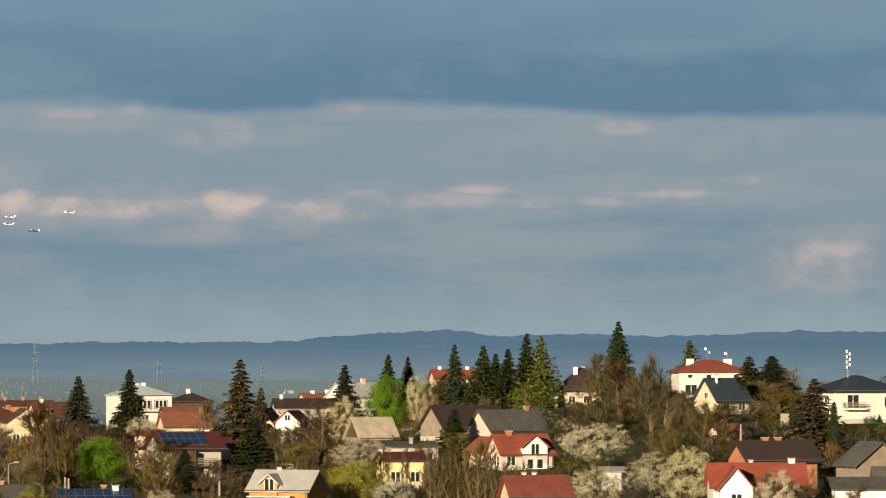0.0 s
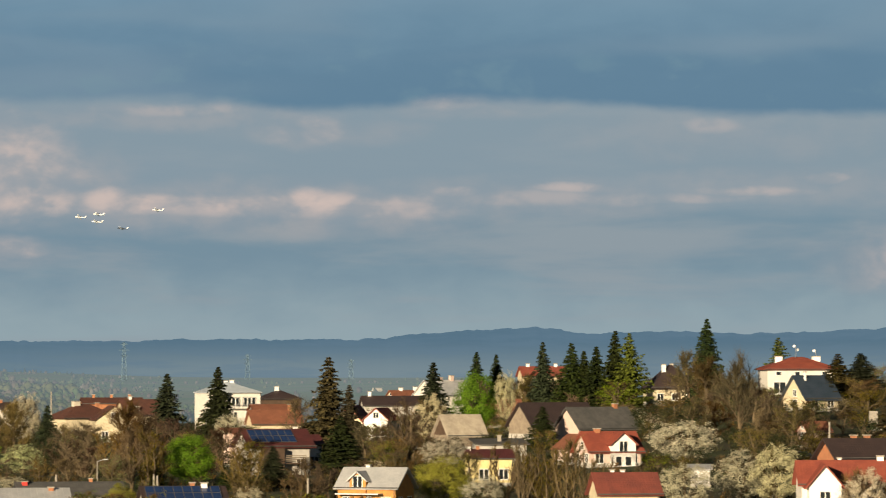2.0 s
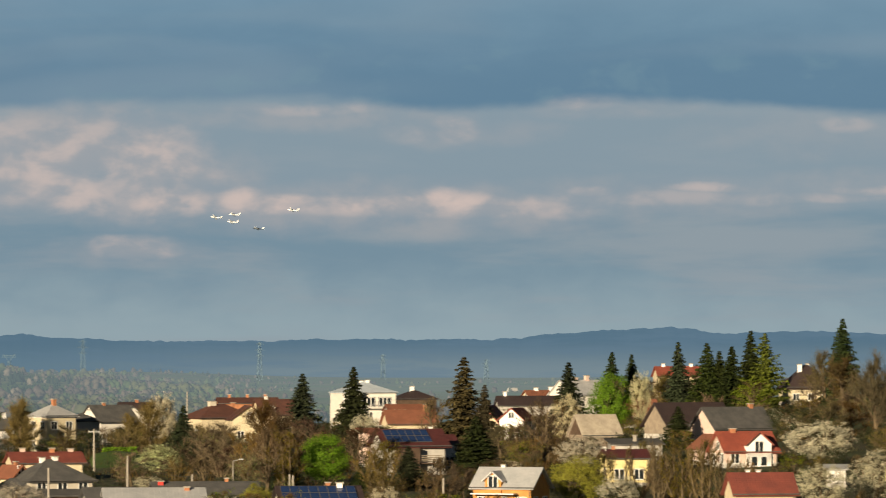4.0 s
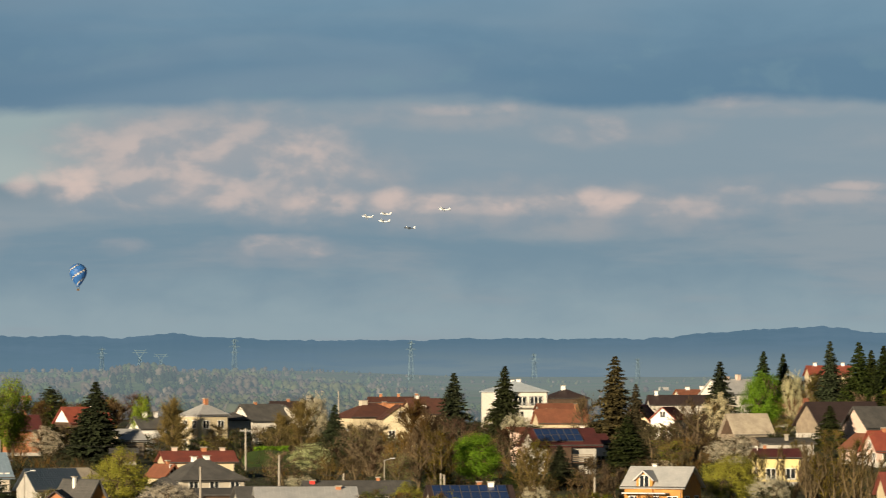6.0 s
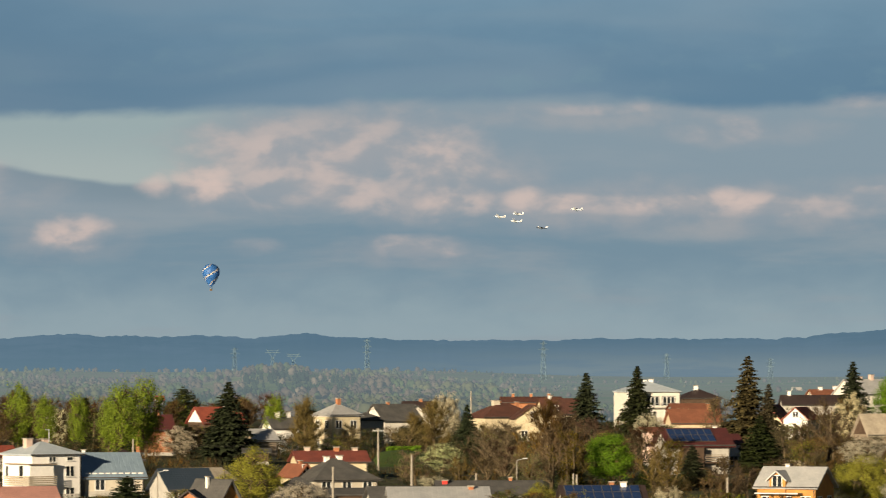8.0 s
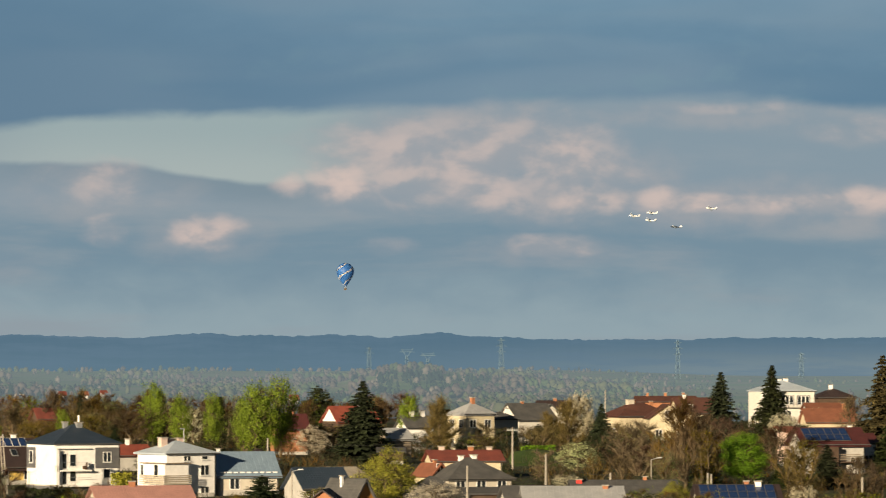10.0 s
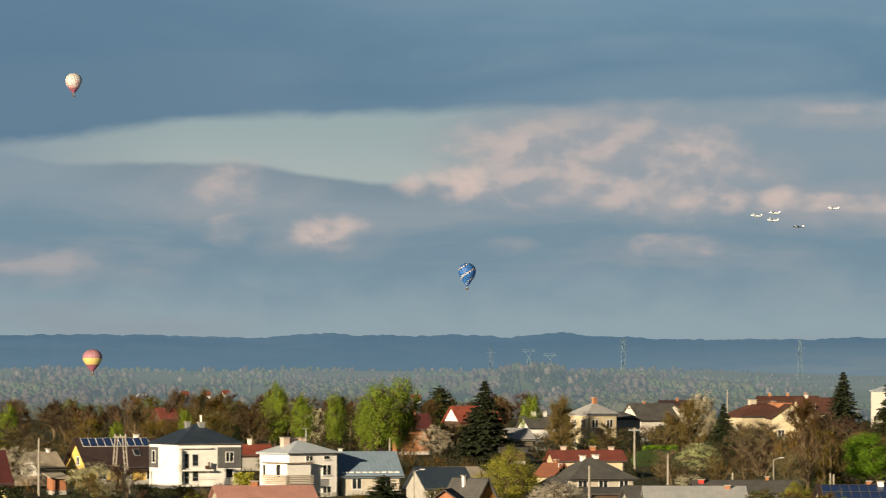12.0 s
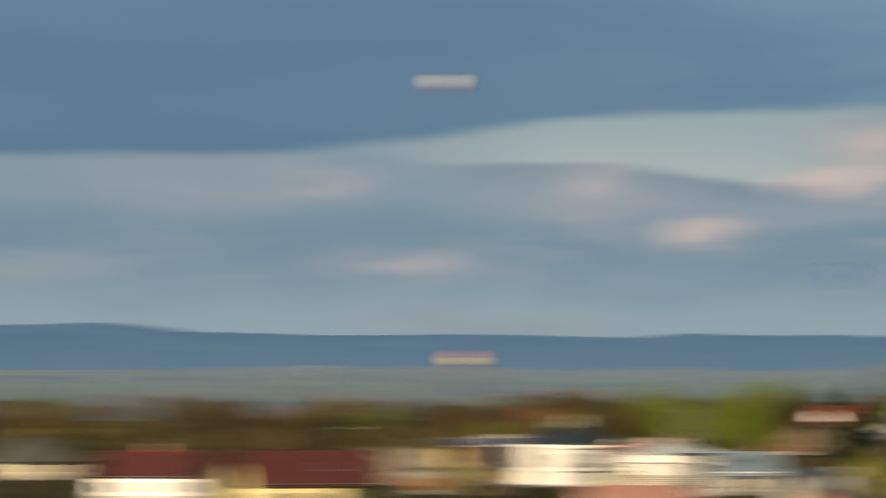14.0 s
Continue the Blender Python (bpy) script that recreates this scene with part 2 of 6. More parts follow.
M = {
    "white": surface("white_render", (0.88, 0.86, 0.83), (0.83, 0.81, 0.78), 0.9, grain=2.5, bump=0, speck=0.05),
    "offwhite": surface("off_white_render", (0.70, 0.67, 0.61), (0.63, 0.60, 0.55), 0.9, grain=2.5, bump=0, speck=0.06),
    "cream": surface("cream_render", (0.622, 0.538, 0.370), (0.538, 0.462, 0.319), 0.9, grain=2.5, bump=0, speck=0.05),
    "beige": surface("beige_render", (0.554, 0.504, 0.420), (0.504, 0.454, 0.370), 0.9, grain=2.5, bump=0, speck=0.05),
    "yellow": surface("yellow_render", (0.80, 0.58, 0.16), (0.72, 0.50, 0.13), 0.9, grain=2.5, bump=0, speck=0.05),
    "paleyellow": surface("pale_yellow_render", (0.78, 0.66, 0.32), (0.68, 0.57, 0.28), 0.9, grain=2.5, bump=0, speck=0.05),
    "rose": surface("rose_render", (0.622, 0.470, 0.403), (0.554, 0.420, 0.353), 0.9, grain=2.5, bump=0, speck=0.05),
    "grey": surface("dark_grey_render", (0.13, 0.13, 0.13), (0.10, 0.10, 0.11), 0.8, grain=2.5, bump=0, speck=0.05),
    "greyrender": surface("light_grey_render", (0.48, 0.46, 0.42), (0.40, 0.38, 0.35), 0.9, grain=2.5, bump=0, speck=0.05),
    "brick": surface("brick_masonry", (0.42, 0.18, 0.09), (0.34, 0.15, 0.08), 0.9, grain=10),
    "timber": surface("orange_timber", (0.52, 0.25, 0.06), (0.42, 0.19, 0.05), 0.7, grain=14),
    "darkwood": surface("weathered_dark_timber", (0.10, 0.065, 0.045), (0.07, 0.045, 0.03), 0.85, grain=14),
    "railboard": surface("pale_sunlit_rail_boards", (0.48, 0.42, 0.33), (0.40, 0.34, 0.26), 0.85, grain=10),
    "oldwood": surface("grey_weathered_boards", (0.286, 0.235, 0.176), (0.218, 0.176, 0.134), 0.9, grain=10),
    "redtile": roofing("red_roof_tiles", (0.290, 0.076, 0.048), (0.225, 0.058, 0.040), 0.65),
    "dullred": roofing("dull_red_weathered_tiles", (0.21, 0.058, 0.042), (0.15, 0.045, 0.036), 0.75),
    "claytile": roofing("weathered_clay_tiles", (0.242, 0.094, 0.054), (0.188, 0.074, 0.044), 0.85),
    "maroon": roofing("maroon_metal_tiles", (0.097, 0.030, 0.029), (0.071, 0.025, 0.025), 0.5),
    "rustbrown": roofing("rust_brown_tiles", (0.120, 0.052, 0.038), (0.085, 0.040, 0.032), 0.7),
    "brownroof": roofing("dark_brown_metal_tiles", (0.055, 0.038, 0.036), (0.042, 0.030, 0.030), 0.55),
    "pinkroof": roofing("faded_pink_sheet_roof", (0.46, 0.24, 0.20), (0.38, 0.20, 0.17), 0.7),
    "bluedark": roofing("dark_blue_grey_metal_roof", (0.04, 0.055, 0.08), (0.03, 0.045, 0.065), 0.4),
    "bluemetal": roofing("pale_blue_standing_seam_metal", (0.30, 0.40, 0.50), (0.25, 0.34, 0.44), 0.42, 0.3, 0.6, True),
    "palesheet": roofing("pale_blue_painted_sheet", (0.50, 0.56, 0.62), (0.44, 0.50, 0.56), 0.5, 0.0, 0.6, True),
    "zinc": roofing("pale_zinc_sheet_roof", (0.523, 0.523, 0.523), (0.423, 0.432, 0.442), 0.5, 0.2, 0.7, True),
    "slate": roofing("grey_asbestos_shingles", (0.105, 0.101, 0.097), (0.071, 0.071, 0.071), 0.9),
    "felt": roofing("pale_weathered_roof_boards", (0.460, 0.400, 0.315), (0.330, 0.285, 0.225), 0.9, 0.0, 0.5, True),
    "concrete": surface("pole_concrete", (0.353, 0.319, 0.269), (0.286, 0.260, 0.227), 0.9, scale=3),
    "steel": surface("galvanised_steel", (0.42, 0.43, 0.44), (0.34, 0.35, 0.36), 0.5, 0.5, scale=3),
    # valley haze is mixed into this steel's base colour
    "steelfar": surface("haze_blue_steel", (0.120, 0.185, 0.235), (0.105, 0.165, 0.215), 0.9, scale=3),
    "whitepaint": surface("white_window_paint", (0.80, 0.79, 0.76), (0.74, 0.73, 0.70), 0.5, bump=0),
    "glass": glass_mat(),
    "panel": surface("solar_cell_glass", (0.016, 0.032, 0.090), (0.022, 0.045, 0.125), 0.18, bump=0, spec=0.5),
    "bark": surface("brown_bark", (0.158, 0.117, 0.068), (0.086, 0.065, 0.039), 0.95, scale=3),
    "twig": surface("bare_twigs", (0.092, 0.069, 0.026), (0.046, 0.035, 0.015), 0.95, scale=0.6, bump=0, island=0.4, obj=0.2),
    "twigred": surface("reddish_bare_twigs", (0.078, 0.047, 0.020), (0.043, 0.026, 0.013), 0.95, scale=0.6, bump=0, island=0.4, obj=0.2),
    "bud": surface("budding_twigs", (0.213, 0.176, 0.036), (0.135, 0.108, 0.026), 0.9, scale=0.6, bump=0, island=0.4, obj=0.2, translucent=0.3),
    "leaf": surface("fresh_green_leaves", (0.142, 0.262, 0.010), (0.094, 0.188, 0.008), 0.7, scale=0.6, bump=0, island=0.28, obj=0.05, translucent=0.22),
    "leafpale": surface("pale_spring_leaves", (0.212, 0.259, 0.036), (0.141, 0.180, 0.027), 0.7, scale=0.6, bump=0, island=0.28, obj=0.12, translucent=0.22),
    "leafbirch": surface("light_birch_leaves", (0.193, 0.263, 0.017), (0.123, 0.178, 0.014), 0.7, scale=0.6, bump=0, island=0.28, obj=0.05, translucent=0.22),
    "leafwhite": surface("greenish_white_bloom", (0.52, 0.55, 0.30), (0.36, 0.41, 0.18), 0.8, scale=0.6, bump=0, island=0.45, obj=0.05, translucent=0.22),
    "leafyellow": surface("yellow_green_leaves", (0.330, 0.325, 0.040), (0.240, 0.235, 0.030), 0.7, scale=0.6, bump=0, island=0.28, obj=0.1, translucent=0.22),
    "needle": surface("dark_spruce_needles", (0.042, 0.057, 0.018), (0.026, 0.039, 0.013), 0.8, scale=0.5, bump=0, island=0.5, obj=0.2),
    "needlebrown": surface("brownish_spruce_needles", (0.092, 0.078, 0.024), (0.057, 0.051, 0.018), 0.8, scale=0.5, bump=0, island=0.5, obj=0.15),
    "needlelight": surface("light_larch_needles", (0.170, 0.205, 0.022), (0.112, 0.138, 0.018), 0.8, scale=0.5, bump=0, island=0.5, obj=0.1, translucent=0.2),
    "twiggold": surface("sunlit_straw_brown_twigs", (0.162, 0.119, 0.053), (0.093, 0.068, 0.031), 0.95, scale=0.6, bump=0, island=0.4, obj=0.2),
    "larchgold": surface("golden_brown_larch_twigs", (0.167, 0.122, 0.036), (0.099, 0.076, 0.024), 0.9, scale=0.5, bump=0, island=0.4),
    "blossom": surface("white_blossom", (0.550, 0.516, 0.353), (0.447, 0.421, 0.275), 0.9, scale=0.7, bump=0, island=0.14, obj=0.12, translucent=0.2),
    "thicket": surface("dark_brown_green_brush", (0.036, 0.033, 0.012), (0.020, 0.021, 0.008), 0.85, scale=0.5, bump=0, island=0.5),
    "hedge": surface("dark_hedge_leaves", (0.025, 0.034, 0.008), (0.016, 0.023, 0.005), 0.8, scale=0.8, bump=0, island=0.5),
    "balloon_blue": surface("blue_balloon_cloth", (0.035, 0.14, 0.40), (0.03, 0.11, 0.33), 0.5, scale=0.2, bump=0),
    "balloon_white": surface("white_balloon_cloth", (0.58, 0.55, 0.53), (0.50, 0.47, 0.46), 0.5, scale=0.2, bump=0),
    "balloon_black": surface("black_balloon_cloth", (0.03, 0.03, 0.035), (0.02, 0.02, 0.025), 0.5, scale=0.2, bump=0),
    "balloon_yellow": surface("yellow_balloon_cloth", (0.66, 0.50, 0.17), (0.58, 0.44, 0.15), 0.5, scale=0.2, bump=0),
    "balloon_plum": surface("plum_balloon_cloth", (0.32, 0.11, 0.15), (0.26, 0.09, 0.13), 0.5, scale=0.2, bump=0),
    "balloon_pink": surface("pink_balloon_cloth", (0.46, 0.25, 0.28), (0.38, 0.19, 0.23), 0.5, scale=0.2, bump=0),
    "balloon_mauve": surface("mauve_balloon_cloth", (0.36, 0.17, 0.20), (0.30, 0.14, 0.17), 0.5, scale=0.2, bump=0),
    "balloon_rose": surface("pale_rose_balloon_cloth", (0.62, 0.42, 0.40), (0.54, 0.35, 0.34), 0.5, scale=0.2, bump=0),
    "wicker": surface("wicker_basket", (0.135, 0.090, 0.045), (0.099, 0.063, 0.032), 0.9, scale=2),
    "planewhite": surface("white_aircraft_paint", (0.85, 0.84, 0.82), (0.78, 0.77, 0.75), 0.35, scale=1, bump=0),
    "planedark": surface("dark_aircraft_paint", (0.05, 0.06, 0.08), (0.04, 0.05, 0.07), 0.35, scale=1, bump=0),
    "carpaint": surface("silver_car_paint", (0.55, 0.56, 0.58), (0.50, 0.51, 0.53), 0.3, 0.3, bump=0),
    "rubber": surface("black_rubber", (0.02, 0.02, 0.02), (0.03, 0.03, 0.03), 0.8, bump=0),
    "redpaint": surface("red_sign_paint", (0.60, 0.05, 0.04), (0.50, 0.05, 0.04), 0.5, bump=0),
}


def distant(name, a, b, island=0.06):
    """Surfaces of the far valley, kilometres off: their own colour, dimmed with distance, plus the pale blue light of
    the air before them put in as emission, growing with distance.
    """
    m = surface(name, a, b, 1.0, scale=0.008, grain=0.06, bump=0, island=island, spec=0.0)
    t = m.node_tree
    bs = t.nodes["Principled BSDF"]
    co = t.nodes.new("ShaderNodeTexCoord")
    sep = t.nodes.new("ShaderNodeSeparateXYZ")
    t.links.new(co.outputs["Object"], sep.inputs[0])
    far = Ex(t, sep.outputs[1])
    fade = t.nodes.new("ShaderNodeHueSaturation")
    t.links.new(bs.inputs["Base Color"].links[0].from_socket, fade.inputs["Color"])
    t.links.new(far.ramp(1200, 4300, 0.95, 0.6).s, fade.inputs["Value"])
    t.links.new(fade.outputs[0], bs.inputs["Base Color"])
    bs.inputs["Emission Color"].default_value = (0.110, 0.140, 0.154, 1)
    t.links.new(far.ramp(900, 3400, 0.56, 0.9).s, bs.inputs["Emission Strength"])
    return m


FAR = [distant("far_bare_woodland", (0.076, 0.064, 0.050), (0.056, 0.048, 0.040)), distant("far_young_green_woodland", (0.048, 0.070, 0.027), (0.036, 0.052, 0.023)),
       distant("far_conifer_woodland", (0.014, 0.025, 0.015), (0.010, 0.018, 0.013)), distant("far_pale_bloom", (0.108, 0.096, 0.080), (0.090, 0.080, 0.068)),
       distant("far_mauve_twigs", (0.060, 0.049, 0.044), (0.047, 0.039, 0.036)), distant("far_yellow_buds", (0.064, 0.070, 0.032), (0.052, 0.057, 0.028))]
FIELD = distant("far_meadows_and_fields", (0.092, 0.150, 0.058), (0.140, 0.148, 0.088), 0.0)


# ---- ground ----
def smooth(a, b, x):
    t = min(1.0, max(0.0, (x - a) / (b - a)))
    return t * t * (3 - 2 * t)


def height(x, y):
    """Ground height: a nearly level town, a rise towards the east, a valley and slow slope beyond."""
    d = math.hypot(x, y)
    b = 784 + STEP * math.atan2(x, y)
    z = 4.5 + 8.5 * smooth(1150, 1950, b) * smooth(600, 930, d) * (1 - smooth(1150, 1700, d))
    z -= 3.5 * (1 - smooth(540, 720, d)) * smooth(150, 420, d)
    z += 0.5 * math.sin(x * 0.021 + 1.0) * math.sin(y * 0.013) * smooth(100, 500, d)
    z += 6.5 * smooth(1700, 4300, d) * (1 - 0.7 * smooth(560, 900, b))
    z += 9.0 * math.exp(-((b - 320) / 120) ** 2 - ((d - 2600) / 380) ** 2) + 4.0 * math.exp(-((b + 640) / 260) ** 2 - ((d - 3300) / 500) ** 2) + 4.5 * math.exp(-((b - 480) / 90) ** 2 - ((d - 2700) / 380) ** 2) + 3.0 * math.exp(-((b + 600) / 250) ** 2 - ((d - 2500) / 400) ** 2)
    z += 1.7 * math.exp(-((b - 534) / 70) ** 2) * smooth(734, 764, d) * (1 - smooth(772, 805, d))
    return z + 3.0 * noise.noise((x / 420, y / 420, 0)) * smooth(1500, 2600, d)


def spot(b, d):
    a = (b - 784) / STEP
    return d * math.sin(a), d * math.cos(a)


def lift(e, d):
    """Height of elevation e at distance d."""
    return EYE + (640 - e) * d / STEP


class Mesh:
    """Collects corners and faces of one part."""
    def __init__(self):
        self.v, self.f, self.uv = [], [], []

    def face(self, pts, uv=None):
        n = len(self.v)
        self.v += [tuple(p) for p in pts]
        self.f.append(tuple(range(n, n + len(pts))))
        self.uv.append(uv)

    def box(self, x0, y0, z0, x1, y1, z1):
        n = len(self.v)
        self.v += [(x, y, z) for z in (z0, z1) for x, y in ((x0, y0), (x1, y0), (x1, y1), (x0, y1))]
        for q in ((0, 3, 2, 1), (4, 5, 6, 7), (0, 1, 5, 4), (1, 2, 6, 5), (2, 3, 7, 6), (3, 0, 4, 7)):
            self.f.append(tuple(n + i for i in q))
            self.uv.append(None)
        return self

    def tube(self, p, q, r0, r1, n=4):
        p, q = Vector(p), Vector(q)
        w = (q - p).normalized()
        a = w.orthogonal().normalized()
        c = w.cross(a)
        k = len(self.v)
        for o, r in ((p, r0), (q, r1)):
            for i in range(n):
                g = 2 * math.pi * i / n
                self.v.append(tuple(o + (a * math.cos(g) + c * math.sin(g)) * r))
        for i in range(n):
            j = (i + 1) % n
            self.f.append((k + i, k + j, k + n + j, k + n + i))
            self.uv.append(None)
        self.f.append(tuple(k + n + i for i in range(n)))
        self.uv.append(None)
        return self

    def slab(self, pts, thick):
        """A sheet of roof: its upper face carries metres along the eave and up the slope."""
        pts = [Vector(p) for p in pts]
        nrm = (pts[1] - pts[0]).cross(pts[2] - pts[0]).normalized()
        if nrm.z < 0:
            pts.reverse()
            nrm = -nrm
        along = Vector((0, 0, 1)).cross(nrm)
        along = along.normalized() if along.length > 1e-4 else Vector((1, 0, 0))
        up = nrm.cross(along)
        o = pts[0]
        uv = [((p - o).dot(along), (p - o).dot(up)) for p in pts]
        self.face(pts, uv)
        below = [p - nrm * thick for p in pts]
        self.face(below[::-1])
        for i in range(len(pts)):
            j = (i + 1) % len(pts)
            self.face((pts[i], below[i], below[j], pts[j]))
        return self

    def spin(self, profile, n=20, centre=(0, 0)):
        k = len(self.v)
        for r, z in profile:
            for i in range(n):
                g = 2 * math.pi * i / n
                self.v.append((centre[0] + r * math.cos(g), centre[1] + r * math.sin(g), z))
        for a in range(len(profile) - 1):
            for i in range(n):
                j = (i + 1) % n
                self.f.append((k + a * n + i, k + a * n + j, k + (a + 1) * n + j, k + (a + 1) * n + i))
                self.uv.append(None)
        return self

    def data(self, name, mats, smooth_faces=False, slots=None):
        me = bpy.data.meshes.new(name)
        me.from_pydata(self.v, [], self.f)
        for m in (mats if isinstance(mats, (list, tuple)) else [mats]):
            me.materials.append(m)
        if slots:
            me.polygons.foreach_set("material_index", slots)
        if any(self.uv):
            lay = me.uv_layers.new(name="metres")
            for poly, uv in zip(me.polygons, self.uv):
                if uv:
                    for li, q in zip(poly.loop_indices, uv):
                        lay.data[li].uv = q
        if smooth_faces:
            me.shade_smooth()
        return me


def part(name, mesh, mat, parent, label="", smooth_faces=False):
    ob = new(name, mesh.data(name, mat, smooth_faces) if isinstance(mesh, Mesh) else mesh)
    ob.parent = parent
    if label:
        ob["label"] = label
    return ob


def ground_sheet():
    ang = sorted(set([radians(a) for a in range(-180, 180, 6) if abs(a) > 12] + [radians(-12 + 0.2 * i) for i in range(121)]))
    rad = [3, 60, 150, 300, 450] + [500 + 25 * i for i in range(40)] + [1500 + 60 * i for i in range(51)] + [4650, 4950]
    g = Mesh()
    for r in rad:
        for a in ang:
            x, y = r * math.sin(a), r * math.cos(a)
            g.v.append((x, y, height(x, y)))
    n = len(ang)
    for i in range(len(rad) - 1):
        for j in range(n):
            k = (j + 1) % n
            g.f.append((i * n + j, i * n + k, (i + 1) * n + k, (i + 1) * n + j)[::-1])
            g.uv.append(None)
    g.v.append((0, 0, height(0, 0.1)))
    for j in range(n):
        g.f.append((len(g.v) - 1, j, (j + 1) % n))
        g.uv.append(None)
    m = surface("spring_ground", (0.034, 0.046, 0.012), (0.044, 0.034, 0.020), 0.95, scale=0.05, grain=0.9, bump=0.4, c=(0.06, 0.11, 0.015))
    return tagged(new("ground", g.data("ground", m, True)), "spring grass and bare soil between the houses", "ground", kind="structure")


ground_sheet()


def valley_floor():
    """Meadows and fields of the far valley, seen between its woods."""
    g = Mesh()
    bs = list(range(-1900, 2600, 20))
    ds = [1400 + 60 * i for i in range(57)]
    for d in ds:
        for b in bs:
            x, y = spot(b, d)
            g.v.append((x, y, height(x, y) + 0.25 * smooth(1400, 1500, d)))
    n = len(bs)
    for i in range(len(ds) - 1):
        for j in range(n - 1):
            g.f.append((i * n + j, i * n + j + 1, (i + 1) * n + j + 1, (i + 1) * n + j))
            g.uv.append(None)
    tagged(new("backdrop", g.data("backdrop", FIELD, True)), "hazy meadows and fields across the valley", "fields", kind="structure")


valley_floor()

def garden_lawn():
    """A mown bank of grass, raised a little over the rough ground."""
    g = Mesh()
    bs, ds = list(range(482, 590, 4)), list(range(730, 774, 2))
    for d in ds:
        for b in bs:
            x, y = spot(b, d)
            inner = smooth(482, 496, b) * (1 - smooth(574, 586, b)) * smooth(730, 736, d)
            g.v.append((x, y, height(x, y) - 0.6 + 1.1 * inner + 0.06 * noise.noise((x, y, 3.0))))
    n = len(bs)
    for i in range(len(ds) - 1):
        for j in range(n - 1):
            g.f.append((i * n + j, i * n + j + 1, (i + 1) * n + j + 1, (i + 1) * n + j))
            g.uv.append(None)
    m = surface("mown_spring_grass", (0.062, 0.115, 0.014), (0.040, 0.078, 0.012), 0.9, scale=0.35, grain=3.0, bump=0.5, c=(0.10, 0.15, 0.02))
    tagged(new("lawn", g.data("lawn", m, True)), "bright green mown lawn on a garden bank", "lawn", kind="structure")


garden_lawn()

# the far ridge: skyline as bearing and elevation
SKYLINE_B = [-1900, -1288, -1090, -960, -700, -430, -178, -60, 100, 170, 270, 370, 440, 600, 740, 860, 1000, 1040, 1130, 1185, 1265, 1375, 1465, 1545, 1575, 1605, 1690, 1790, 1890, 2015, 2065, 2130, 2300, 2600]
SKYLINE_E = [584, 578, 573, 587, 596, 593, 600, 592, 597, 594, 598, 591, 598, 602, 603, 600, 598, 601, 599, 602, 595, 585, 579, 579, 587, 590, 586, 585, 589, 587, 581, 580, 583, 586]


def far_ridge():
    g = Mesh()
    rows = 9
    bs = list(range(-1900, 2600, 5))
    for i in range(rows):
        k = i / (rows - 1)
        d = 4350 + 480 * k
        for b in bs:
            top = float(np.interp(b, SKYLINE_B, SKYLINE_E)) + 2.2 * noise.noise((b / 34, 1.5, 0)) + 2.4 * noise.noise((b / 9, 7.5, 0))
            e = 690 + (top - 690) * k ** 0.8 + (0 if i in (0, rows - 1) else 3.0 * noise.noise((b / 90, i * 0.9, 2)))
            x, y = spot(b, d)
            g.v.append((x, y, lift(e, d)))
    n = len(bs)
    for i in range(rows - 1):
        for j in range(n - 1):
            g.f.append((i * n + j, i * n + j + 1, (i + 1) * n + j + 1, (i + 1) * n + j))
            g.uv.append(None)
    m = bpy.data.materials.new("distant_wooded_ridge")
    m.use_nodes = True
    t = m.node_tree
    bsdf = t.nodes["Principled BSDF"]
    co = t.nodes.new("ShaderNodeTexCoord")
    mp = t.nodes.new("ShaderNodeMapping")
    mp.inputs["Scale"].default_value = (0.006, 0.006, 0.035)
    mp.inputs["Rotation"].default_value = (0, 0.12, 0)
    t.links.new(co.outputs["Object"], mp.inputs[0])
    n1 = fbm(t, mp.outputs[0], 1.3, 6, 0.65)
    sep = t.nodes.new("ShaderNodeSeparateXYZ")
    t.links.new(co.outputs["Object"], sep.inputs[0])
    # blue air haze is put into the ridge's emission, palest at the eastern foot
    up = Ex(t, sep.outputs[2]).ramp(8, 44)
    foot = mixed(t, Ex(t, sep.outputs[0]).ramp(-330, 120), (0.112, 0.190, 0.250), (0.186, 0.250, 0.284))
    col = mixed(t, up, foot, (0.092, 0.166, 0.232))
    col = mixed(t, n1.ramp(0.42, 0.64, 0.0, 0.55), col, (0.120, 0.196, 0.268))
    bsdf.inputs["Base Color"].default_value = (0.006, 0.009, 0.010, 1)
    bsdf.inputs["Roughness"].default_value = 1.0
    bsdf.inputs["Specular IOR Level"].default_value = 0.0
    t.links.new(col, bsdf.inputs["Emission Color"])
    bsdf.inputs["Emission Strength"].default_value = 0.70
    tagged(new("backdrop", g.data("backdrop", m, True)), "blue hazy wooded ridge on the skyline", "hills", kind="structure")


far_ridge()


# ---- houses ----
CLEAR = []      # stretches of bearing kept free of nearer tall trees
YARDS = []      # footprints kept free of trees
PANES = {}


